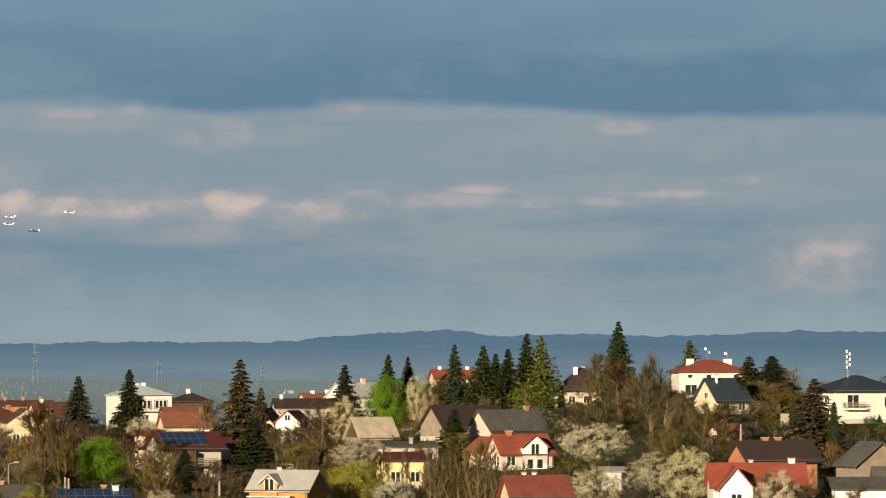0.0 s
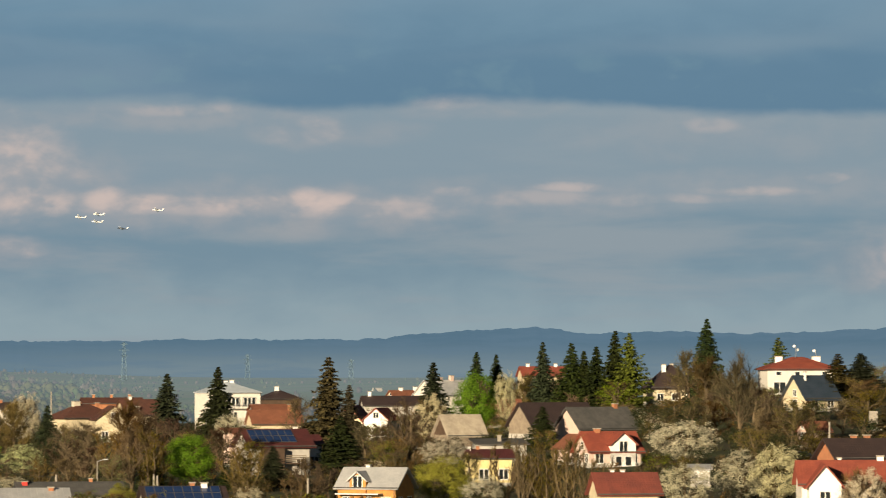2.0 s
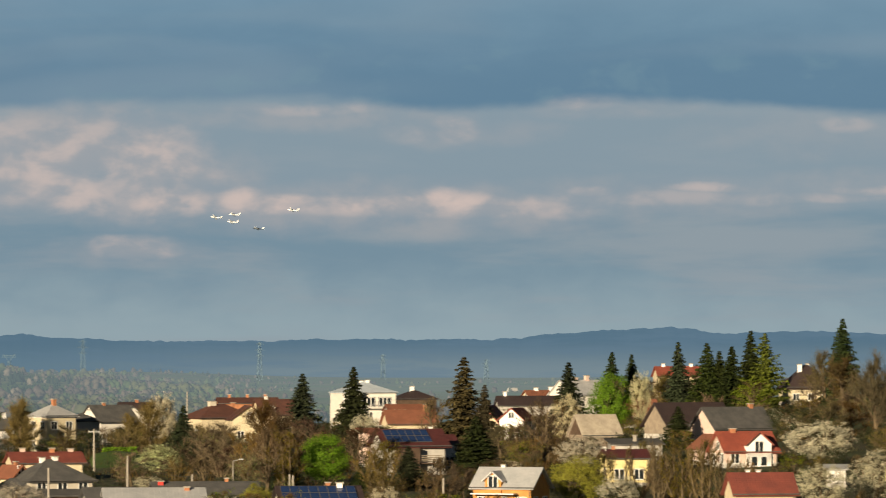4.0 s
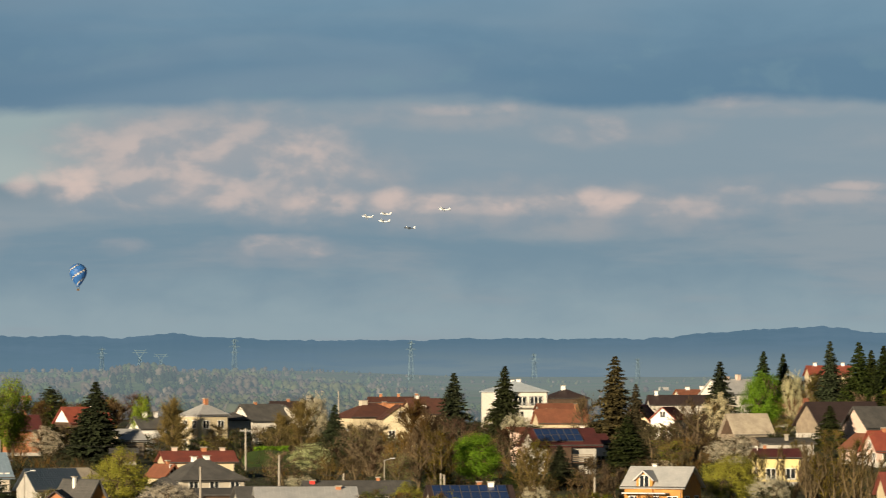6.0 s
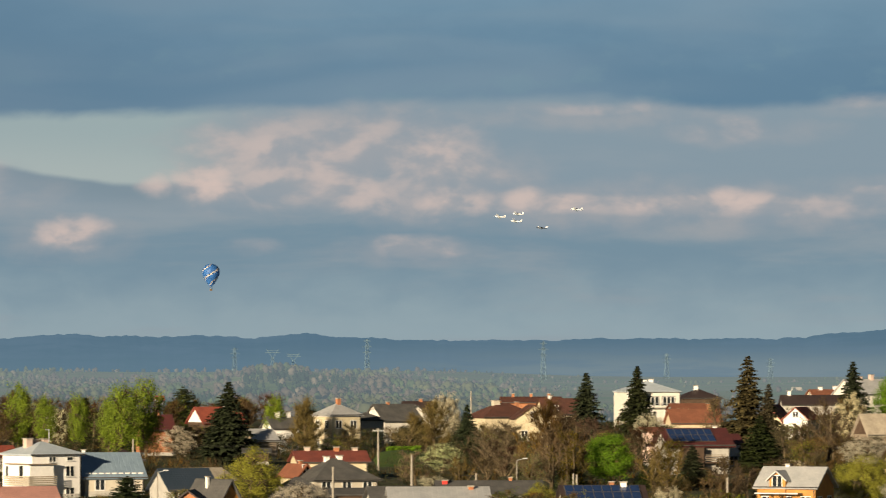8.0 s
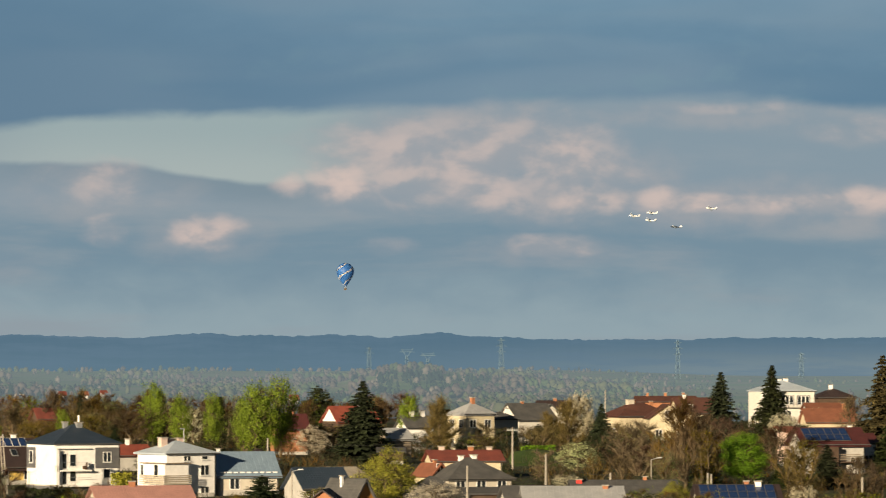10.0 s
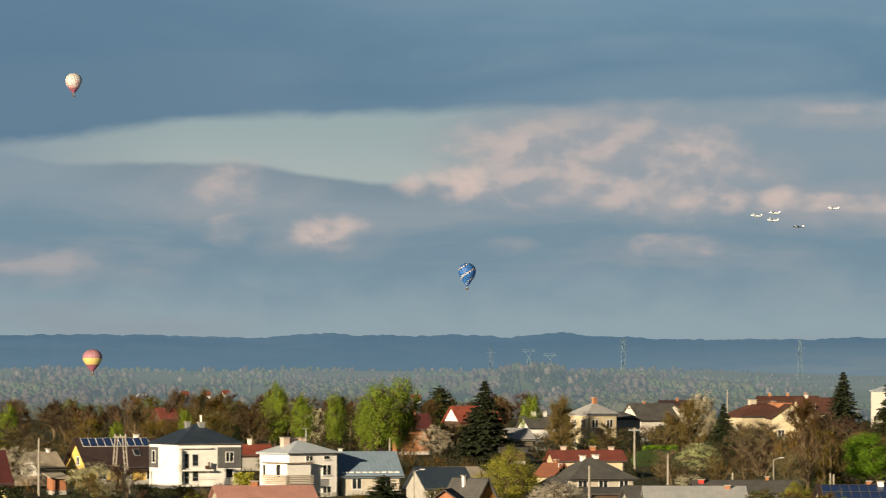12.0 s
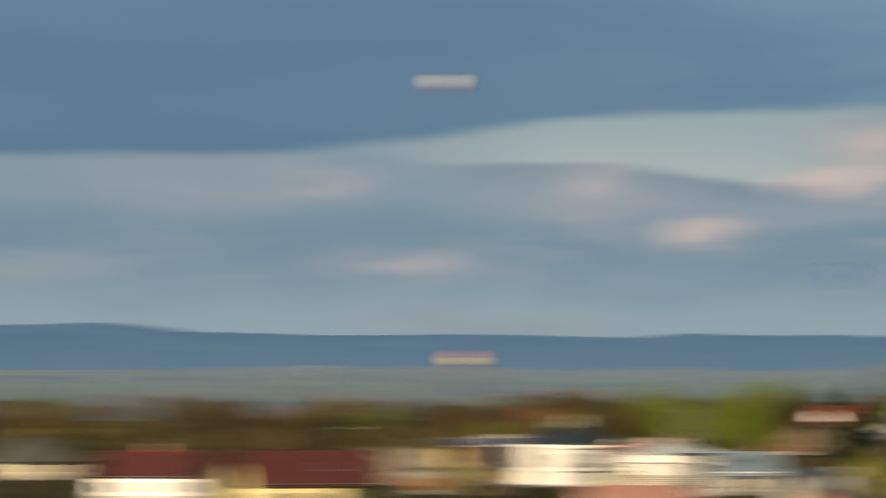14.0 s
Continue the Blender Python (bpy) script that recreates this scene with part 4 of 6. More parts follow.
house(440, 600, 4.4, 3.5, 874, 864, "half", "darkwood", "slate", 10, "flat dark outbuilding with grey roof", "", (), 884, name="shed")
house(520, 560, 5.0, 5.0, 884, 862, "gx", "greyrender", "slate", 10, "grey shed with dark sheet roof", "", (), 884, name="shed")
house(600, 556, 10.5, 6.0, 882, 863, "gx", "beige", "zinc", 4, "long shed with pale zinc roof", "", [(3.6, -0.6, 0.1, 0.7, "brick")], 884, name="shed")
house(690, 600, 12.0, 7.0, 872, 852, "gx", "greyrender", "slate", 6, "long low building with grey roof", "", [(-5.3, -0.8, 0.1, 0.8, "redpaint"), (2.6, 0, 0.4, 0.5, "brick")], 875)
house(890, 575, 9.0, 7.0, 886, 860, "gx", "greyrender", "brownroof", 8, "low house with solar panels on a dark roof", "", [(2.4, -0.5, 0.4, 0.8, "white"), (1.2, 0.4, 0.4, 0.6, "brick")], 884, solar=(-4.4, 8, 2, 0.06))


def block_front(home, W, D, h, rh):
    part("blind_wing", Mesh().box(-W - 0.02, -D - 1.6, -1.0, -W + 3.6, -D + 0.3, h - 0.1), M["white"], home)
    part("wing_cap", Mesh().box(-W - 0.2, -D - 1.8, h - 0.1, -W + 3.8, -D + 0.3, h + 0.08), M["palesheet"], home)
    for x in (-W + 5.6, W - 2.6):
        part("dark_window_band", Mesh().box(x - 1.5, -D - 0.05, h - 3.1, x + 1.5, -D + 0.2, h - 1.0), M["grey"], home)
        for i in (-0.9, 0.0, 0.9):
            add_window(home, "f", x + i, h - 2.9, 0.7, 1.7, W, D + 0.06)
        add_window(home, "f", x, h - 5.6, 1.6, 1.3, W, D)
    slab = part("balcony", Mesh().box(-W + 3.6, -D - 1.1, h - 3.6, W - 0.3, -D, h - 3.4), M["greyrender"], home)
    part("balcony_rail", Mesh().box(-W + 3.6, -D - 1.1, h - 2.6, W - 0.3, -D - 1.04, h - 2.5), M["steel"], slab)
    for i in range(9):
        part("baluster", Mesh().box(-W + 3.7 + i * 0.95, -D - 1.1, h - 3.4, -W + 3.76 + i * 0.95, -D - 1.04, h - 2.5), M["steel"], slab)


house(970, 1100, 11.8, 11.0, 693, 676, "hip", "offwhite", "palesheet", 16, "large white two-storey building with pale blue metal roof", "", [(0.9, 0, 0.5, 1.0, "white"), (-0.3, 0.5, 0.35, 0.9, "white")], 742, extra=block_front, over=0.3)
house(1060, 1150, 8.5, 8.0, 704, 690, "hip", "darkwood", "brownroof", 15, "house with dark roof and white chimney", "", [(-0.5, 0, 0.9, 1.0, "white")], 708)
house(1052, 930, 9.0, 7.0, 748, 725, "gx", "cream", "claytile", 12, "house with weathered clay tile roof", "", [(3.0, 0, 1.0, 1.0, "brick")], 750)
house(1045, 1010, 7.5, 6.0, 725, 715, "gx", "greyrender", "claytile", 12, "low house with clay tile roof", "", (), 726)


def solar_house(home, W, D, h, rh):
    part("entrance_porch", Mesh().box(-W + 1.2, -D - 1.5, 0.0, -W + 4.2, -D, h - 0.4), M["darkwood"], home)
    balcony(home, -W + 0.6, W - 1.0, -D, h - 2.4, "darkwood", 1.2)


house(1050, 700, 8.4, 7.5, 786, 759, "gx", "greyrender", "maroon", 18, "grey house with maroon roof and solar panels", "f3 l2", [(3.4, 0.5, 0.3, 0.6, "white")], 842, solar=(-4.0, 6, 2, 0.12), extra=solar_house, over=0.7)
house(1100, 710, 4.4, 5.0, 784, 769, "gx", "white", "maroon", 18, "white annex with maroon roof", "f2", (), 830, solar=(-1.4, 2, 1, 0.3))
house(988, 760, 3.0, 3.5, 766, 756, "half", "rose", "claytile", 30, "small rose plastered outbuilding", "", (), 780, name="shed")


def timber_dormer(home, W, D, h, rh):
    dormer(home, -1.0, -D - 0.3, h - 0.4, 2.0, 1.3, 3.2, "timber", "zinc")
    part("porch", Mesh().box(-W + 0.2, -D - 1.4, h - 0.9, W - 1.6, -D, h - 0.75), M["zinc"], home)


house(1232, 590, 7.2, 5.8, 859, 827, "gx", "timber", "zinc", -22, "orange timber house with pale metal roof", "f3 r2", [(-1, 0.2, 0.3, 0.6, "white")], 884, extra=timber_dormer, gable_mat="timber")
house(1194, 1000, 5.5, 9.0, 745, 717, "gy", "cream", "redtile", -14, "cream gabled house with red roof", "f1", (), 748)
house(1242, 985, 4.8, 8.0, 740, 721, "gy", "white", "redtile", -16, "white gabled house with red roof", "f1", (), 742)
house(1270, 1085, 15.0, 9.0, 716, 700, "gx", "greyrender", "brownroof", 6, "long building with dark roof", "", [(-6, 0, 0.9, 0.8, "white")], 720)
house(1290, 1180, 9.0, 7.0, 704, 690, "gx", "cream", "claytile", 20, "far house with orange roof and white chimneys", "l1", [(-2, 0, 0.6, 1.0, "white"), (1.6, 0, 0.8, 1.0, "white")], 702)
house(1352, 1130, 10.0, 9.0, 697, 672, "gx", "offwhite", "zinc", 34, "white house with pale roof", "l2", [(-1, 0, 0.6, 1.0, "rose"), (2, 0, 1.0, 1.1, "rose")], 702)
house(1380, 845, 6.8, 6.0, 768, 733, "gx", "oldwood", "felt", 26, "old wooden barn with pale board roof", "", (), 774, name="barn", gable_mat="darkwood")
house(1455, 1010, 7.0, 7.0, 735, 706, "gx", "darkwood", "claytile", 18, "wooden house with faded clay roof", "", (), 740)
house(1545, 955, 14.5, 8.0, 748, 712, "gx", "oldwood", "brownroof", 34, "long timber barn with dark brown roof", "", (), 760, name="barn", gable_mat="oldwood", over=0.6)
house(1622, 900, 12.5, 7.5, 755, 720, "gx", "rose", "slate", 36, "barn with grey roof and plastered gable", "", [(3.5, 0, 0.5, 0.8, "brick")], 760, name="barn", over=0.5)


def rose_front(home, W, D, h, rh):
    dormer(home, 0.9, -D - 0.4, h - 0.3, 3.6, 1.4, 4.0, "white", "redtile")
    part("cross_gable_wall", Mesh().box(-0.9, -D - 0.4, -1.0, 2.7, -D + 0.2, h - 0.3), M["white"], home)
    for x in (0.2, 1.6):
        add_window(home, "f", x, h - 2.0, 0.8, 1.2, W, D + 0.4)


house(1642, 715, 7.6, 7.0, 796, 763, "gx", "rose", "redtile", 20, "rose house with red roof and white cross gable", "f3 l2", [(-1.6, 0, 0.4, 0.9, "brick")], 834, extra=rose_front)
house(1588, 735, 4.6, 6.0, 790, 768, "gy", "rose", "claytile", 24, "rose gabled wing with dark red roof", "f1", (), 800)
house(1432, 655, 5.2, 5.0, 808, 795, "gx", "paleyellow", "maroon", 14, "yellow house with dark red roof", "f2 l1", [(-1.5, 0, 0.5, 0.5, "brick")], 852)
house(1450, 730, 7.0, 5.5, 784, 775, "half", "greyrender", "slate", 10, "low grey plastered outbuilding", "", [(0, 0, 0.4, 0.6, "concrete")], 784, name="shed")
house(1671, 570, 6.8, 5.4, 870, 836, "gx", "cream", "dullred", 14, "low house with weathered red tile roof", "", [(-1.2, 0.8, 0.3, 0.5, "white"), (0.0, 0.8, 0.3, 0.5, "white")], 880)
house(1805, 690, 2.6, 3.0, 828, 820, "half", "white", "zinc", 0, "small plain white shed", "", (), 842, name="shed")


def big_villa(home, W, D, h, rh):
    antenna(home, -0.4, -0.3, h + rh, 2.4, 2)
    antenna(home, 3.6, 0.4, h + rh + 0.3, 1.2, 1)
    for x in (-4.6, -1.0, 4.2):
        add_window(home, "f", x, h - 1.25, 0.9, 0.6, W, D)
    add_window(home, "f", -4.4, h - 4.6, 2.2, 2.0, W, D)
    part("cornice", Mesh().box(-W - 0.3, -D - 0.3, h - 0.15, W + 0.3, D + 0.3, h), M["white"], home)


house(1977, 965, 13.4, 11.0, 651, 632, "hip", "offwhite", "redtile", 10, "large white villa with red hipped roof and dishes", "", [(-3.6, 0.4, 0.2, 1.6, "white"), (3.6, 0.4, 0.2, 1.8, "white")], 690, over=0.6, extra=big_villa)
house(2000, 905, 6.6, 8.0, 702, 664, "gx", "cream", "bluedark", 32, "cream gabled house with dark blue roof", "f2 l1", [(-1.6, -0.8, 0.6, 0.4, "white")], 720, over=0.6)
house(1752, 990, 8.8, 8.0, 683, 646, "hip", "cream", "brownroof", 14, "cream house with brown hipped roof", "f3", [(-1.5, -1, 0.2, 0.9, "white"), (0.4, 0.4, 0.3, 0.7, "beige")], 712)
house(1525, 1080, 9.0, 8.0, 664, 648, "gx", "cream", "redtile", 10, "house with bright red roof behind spruces", "", [(-3, 0, 0.6, 0.8, "white"), (3, 0, 0.6, 0.8, "white")], 666)
house(2005, 760, 3.5, 4.0, 760, 745, "gx", "rose", "claytile", 25, "small house among bare trees", "l1", (), 766)


def corner_villa(home, W, D, h, rh):
    mast(home, -1.6, -0.5, h + rh - 0.3, 4.6)
    balcony(home, -W + 1.4, -W + 5.0, -D, h - 3.0, "white", 1.3)
    add_window(home, "f", -W + 3.2, h - 2.9, 1.9, 2.1, W, D)
    add_window(home, "f", W - 2.2, h - 2.7, 1.4, 1.6, W, D)
    add_window(home, "f", W - 2.2, h - 5.6, 1.4, 1.0, W, D)
    for z in (h - 2.0, h - 4.0):
        add_window(home, "l", -2.0, z, 1.8, 0.9, W, D)


house(2236, 815, 11.5, 10.0, 684, 660, "hip", "offwhite", "bluedark", 22, "white two-storey villa with dark blue roof and aerial mast", "", (), 738, extra=corner_villa, over=0.7)
house(2090, 640, 9.4, 6.5, 806, 775, "gx", "brick", "brownroof", 24, "low brick house with dark brown roof", "", [(-1.0, 0.3, 0.4, 0.8, "brick"), (0.8, 0.3, 0.4, 0.8, "brick")], 812, over=0.7)


def red_front(home, W, D, h, rh):
    part("wing", Mesh().box(-W + 0.6, -D - 2.5, -1.0, -W + 4.2, -D + 0.5, h), M["white"], home)
    tri = Mesh()
    tri.face(((-W + 0.6, -D - 2.5, h), (-W + 4.2, -D - 2.5, h), (-W + 2.4, -D - 2.5, h + 2.1)))
    part("wing_gable", tri, M["white"], home)
    r = Mesh()
    for s in (-1, 1):
        c = -W + 2.4
        r.slab(((c + s * 2.3, -D - 2.9, h - 0.5), (c + s * 2.3, D * 0.2, h - 0.5), (c, D * 0.2, h + 2.2), (c, -D - 2.9, h + 2.2)), 0.14)
    part("wing_roof", r, M["redtile"], home)
    add_window(home, "f", -W + 2.4, h - 2.2, 1.1, 1.3, W, D + 2.5)


house(2060, 572, 10.4, 6.5, 852, 814, "gx", "offwhite", "redtile", 6, "white cottage with bright red roof and side wing", "f4", [(4.0, 0.2, 0.5, 0.9, "white"), (-0.6, 0.3, 0.3, 0.5, "white")], 884, extra=red_front)
house(2262, 610, 6.5, 6.0, 815, 776, "gy", "oldwood", "slate", 24, "weathered shed with grey roof", "", (), 838, name="shed")
house(2250, 575, 7.0, 4.0, 858, 838, "half", "white", "slate", 6, "white low plastered outbuilding", "", (), 870, name="shed")
house(2330, 585, 8.0, 7.0, 858, 820, "gx", "cream", "slate", 6, "cream house with grey roof", "f3", (), 884)

# scattered far farmsteads in the valley
for fb, fd, fw, fc in ((-376, 1900, 2.6, "zinc"), (-300, 2000, 2.0, "dullred"), (-262, 2010, 2.2, "claytile"), (-228, 2050, 2.0, "dullred"), (108, 1750, 2.4, "redtile"), (1234, 2600, 4.0, "zinc"), (-720, 3600, 4.0, "zinc")):
    fx, fy = spot(fb, fd)
    wall_e = 640 + (EYE - height(fx, fy) - 1.9) * STEP / fd
    house(fb, fd, fw, 4.0, wall_e, wall_e - 1.4 * STEP / fd, "gx", "white", fc, 12, "far white farmhouse across the valley", "", (), None)


# ---- trees ----
def rand_dir(rng):
    while True:
        v = Vector((rng.uniform(-1, 1), rng.uniform(-1, 1), rng.uniform(-1, 1)))
        if 0.05 < v.length < 1:
            return v.normalized()


def blade(m, p, way, length, width, rng):
    side = way.cross(rand_dir(rng))
    side = side.normalized() * width / 2
    m.face((p - side, p + side, p + way * length))


def leaf(m, p, size, rng, out=None):
    a = rand_dir(rng)
    if out is not None:
        nrm = (out + rand_dir(rng) * 0.75).normalized()
        a = a.cross(nrm).normalized()
        c = nrm.cross(a)
    else:
        c = a.cross(rand_dir(rng)).normalized()
    a, c = a * size * rng.uniform(0.6, 1.1), c * size * rng.uniform(0.5, 0.9)
    m.face((p - a, p - c * 0.9, p + a, p + c))


def skeleton_tree(seed, limbs=10, spread=1.0, upright=0.7, first=0.08, bend=0.12):
    """A tapered trunk with limbs and branches, about ten metres high; gives its mesh and the ends of its branches."""
    rng = random.Random(seed)
    wood, ends = Mesh(), []
    p = Vector((0, 0, -0.5))
    way = Vector((rng.uniform(-0.06, 0.06), rng.uniform(-0.06, 0.06), 1)).normalized()
    spine = [p]
    for i in range(8):
        q = p + way * 1.12
        wood.tube(p, q, 0.24 * (1 - i / 8.5) + 0.03, 0.24 * (1 - (i + 1) / 8.5) + 0.03, 5)
        p = q
        spine.append(p)
        way = (way + Vector((rng.uniform(-bend, bend), rng.uniform(-bend, bend), 0.1))).normalized()
    ends.append((p, way))
    for i in range(limbs):
        f = first + (0.92 - first) * (i + rng.random() * 0.7) / limbs
        k = min(7, int(f * 8))
        base = spine[k].lerp(spine[k + 1], f * 8 - k)
        g = i * 2.4 + rng.uniform(-0.4, 0.4)
        ln = (1.1 - 0.8 * abs(f - 0.35)) * 3.2 * spread * rng.uniform(0.7, 1.15) * (1.0 if f < 0.7 else 0.65)
        d = Vector((math.cos(g), math.sin(g), upright + 0.5 * f + rng.uniform(-0.2, 0.3))).normalized()
        q = base
        nodes = []
        for s in range(3):
            e = q + d * ln / 3
            wood.tube(q, e, 0.095 * (1 - s / 3.4), 0.095 * (1 - (s + 1) / 3.4), 4)
            nodes.append((e, d))
            q = e
            d = (d + Vector((rng.uniform(-0.25, 0.25), rng.uniform(-0.25, 0.25), rng.uniform(-0.05, 0.35)))).normalized()
        ends.append((q, d))
        for e, d0 in nodes:
            for j in range(3):
                d1 = (d0 + rand_dir(rng) * 0.9 + Vector((0, 0, 0.3))).normalized()
                l1 = ln * rng.uniform(0.26, 0.5)
                e1 = e + d1 * l1
                wood.tube(e, e1, 0.04, 0.016, 3)
                ends.append((e1, d1))
                for jj in range(2):
                    d2 = (d1 + rand_dir(rng) * 0.8 + Vector((0, 0, 0.25))).normalized()
                    e0 = e + d1 * l1 * rng.uniform(0.3, 0.8)
                    blade(wood, e0, d2, l1 * 0.9, 0.035, rng)
                    ends.append((e0 + d2 * l1 * 0.6, d2))
    return wood, ends, rng


def bare_kind(seed, mat, buds=0, leafmat=None, twigs=8, **kw):
    wood, ends, rng = skeleton_tree(seed, **kw)
    crown = Mesh()
    for p, d in ends:
        for i in range(twigs):
            w = (d + rand_dir(rng) * 0.75 + Vector((0, 0, 0.6))).normalized()
            blade(crown, p - d * rng.uniform(0, 0.9), w, rng.uniform(0.5, 1.9), rng.uniform(0.026, 0.045), rng)
    wm = wood.data("trunk", M["bark"])
    if buds:
        n0 = len(crown.f)
        for p, d in ends:
            for i in range(buds):
                leaf(crown, p + rand_dir(rng) * rng.uniform(0.1, 0.9), 0.075, rng)
        slots = [0] * n0 + [1] * (len(crown.f) - n0)
        return wm, crown.data("crown", [M[mat], M[leafmat]], slots=slots)
    return wm, crown.data("crown", M[mat])


def coppice_kind(seed, mat, stems=6, twigs=5, buds=0, leafmat="bud"):
    """Several slim stems fanning from one root, with steep branches and a haze of twigs."""
    rng = random.Random(seed)
    wood, ends = Mesh(), []
    for s in range(stems):
        g = 2 * math.pi * (s + rng.random() * 0.6) / stems
        lean = rng.uniform(0.08, 0.34)
        way = Vector((math.cos(g) * lean, math.sin(g) * lean, 1)).normalized()
        p = Vector((math.cos(g) * 0.25, math.sin(g) * 0.25, -0.5))
        n, tall = 8, rng.uniform(0.75, 1.05) * 10.5
        for i in range(n):
            q = p + way * tall / n
            wood.tube(p, q, 0.15 * (1 - i / (n + 0.6)), 0.15 * (1 - (i + 1) / (n + 0.6)), 4)
            if i > 0:
                for k in range(4):
                    d = (way + rand_dir(rng) * 0.55 + Vector((0, 0, 0.25))).normalized()
                    ln = rng.uniform(0.9, 2.1) * (1.1 - i / n * 0.6)
                    e = q.lerp(p, rng.random())
                    wood.tube(e, e + d * ln, 0.035, 0.012, 3)
                    ends.append((e + d * ln, d))
                    ends.append((e + d * ln * 0.55, d))
            p = q
            way = (way + Vector((rng.uniform(-0.1, 0.1), rng.uniform(-0.1, 0.1), 0.06))).normalized()
        ends.append((p, way))
    crown = Mesh()
    for p, d in ends:
        for i in range(twigs):
            w = (d + rand_dir(rng) * 0.6 + Vector((0, 0, 0.5))).normalized()
            blade(crown, p - d * rng.uniform(0, 0.8), w, rng.uniform(0.5, 1.5), rng.uniform(0.04, 0.075), rng)
    n0 = len(crown.f)
    for p, d in ends:
        for i in range(buds):
            leaf(crown, p + rand_dir(rng) * rng.uniform(0.1, 0.7), 0.085, rng)
    slots = [0] * n0 + [1] * (len(crown.f) - n0)
    return wood.data("trunk", M["bark"]), crown.data("crown", [M[mat], M[leafmat]], slots=slots)


def leafy_kind(seed, mat, clumps=80, leaves=18, size=0.17, puff=0.8, radius=3.2, low=1.2, twigs=2, peak=0.0, **kw):
    """A crown of leaf clumps spread through an uneven egg-shaped space round the limbs."""
    wood, ends, rng = skeleton_tree(seed, **kw)
    crown = Mesh()
    mid, half = (10 + low) / 2, (10 - low) / 2
    for c in range(clumps):
        v = rand_dir(rng)
        r = rng.uniform(0.35, 1.0) ** 0.5
        lump = 1 + 0.32 * noise.noise((v.x * 1.7 + seed, v.y * 1.7, v.z * 1.7))
        wide = radius * (1 - peak * max(0, v.z)) * lump
        p = Vector((v.x * wide * r, v.y * wide * r, mid + v.z * half * r * lump * 0.93))
        for i in range(max(4, int(leaves * rng.uniform(0.5, 1.5)))):
            w = rand_dir(rng)
            out = (w * 0.8 + v).normalized()
            leaf(crown, p + w * puff * rng.random() ** 0.5, size * rng.uniform(0.7, 1.3), rng, out)
    n0 = len(crown.f)
    for p, d in ends:
        for i in range(twigs):
            w = (d + rand_dir(rng) * 0.7).normalized()
            blade(crown, p - d * 0.5, w, rng.uniform(0.5, 1.3), 0.06, rng)
    slots = [0] * n0 + [1] * (len(crown.f) - n0)
    return wood.data("trunk", M["bark"]), crown.data("crown", [M[mat], M["twig"]], slots=slots)


def spruce_kind(seed, mat, radius=3.0, droop=0.35, whorls=34, ragged=0.2, start=0.05, power=0.8, sprays=8, blade_w=0.125):
    """Whorls of boughs on a straight trunk; each bough carries short sprays of needles along both sides."""
    rng = random.Random(seed)
    wood, crown = Mesh(), Mesh()
    wood.tube((0, 0, -0.5), (0, 0, 9.9), 0.19, 0.015, 6)
    for i in range(whorls):
        f = i / (whorls - 1)
        z = 10 * (start + (0.985 - start) * f)
        reach = radius * (1 - f) ** power * (1 - 0.35 * max(0, 0.12 - f) / 0.12) + 0.06
        n = 6 + int(7 * (1 - f))
        for j in range(n):
            g = 2 * math.pi * (j + rng.random()) / n
            ln = reach * (1 + rng.uniform(-ragged * 1.5, ragged))
            zz = z + rng.uniform(-0.3, 0.3) * (1 - 0.7 * f)
            out = Vector((math.cos(g), math.sin(g), 0))
            side = Vector((-out.y, out.x, 0))
            dip = droop * rng.uniform(0.6, 1.3)
            steps = 4 + int(5 * (1 - f))
            for s in range(steps):
                a = (s + rng.random()) / steps
                pa = Vector((0, 0, zz)) + out * ln * a - Vector((0, 0, dip * ln * (a * 1.3 - a * a * 0.6)))
                for k in range(sprays):
                    hand = -1 if k % 2 else 1
                    w = (out * rng.uniform(0.3, 1.0) + side * hand * rng.uniform(0.1, 1.0) + Vector((0, 0, rng.uniform(-0.75, 0.15)))).normalized()
                    size = (0.26 + 0.22 * ln * (1 - 0.5 * a)) * rng.uniform(0.6, 1.2)
                    p = pa + side * hand * rng.uniform(0, 0.14) * ln
                    sd = w.cross(Vector((rng.uniform(-0.5, 0.5), rng.uniform(-0.5, 0.5), 1))).normalized() * blade_w * rng.uniform(0.6, 1.3) * (0.6 + 0.25 * ln)
                    crown.face((p - sd, p + w * size * 0.55 - sd * 0.9, p + w * size, p + w * size * 0.5 + sd))
    return wood.data("trunk", M["bark"]), crown.data("crown", M[mat])


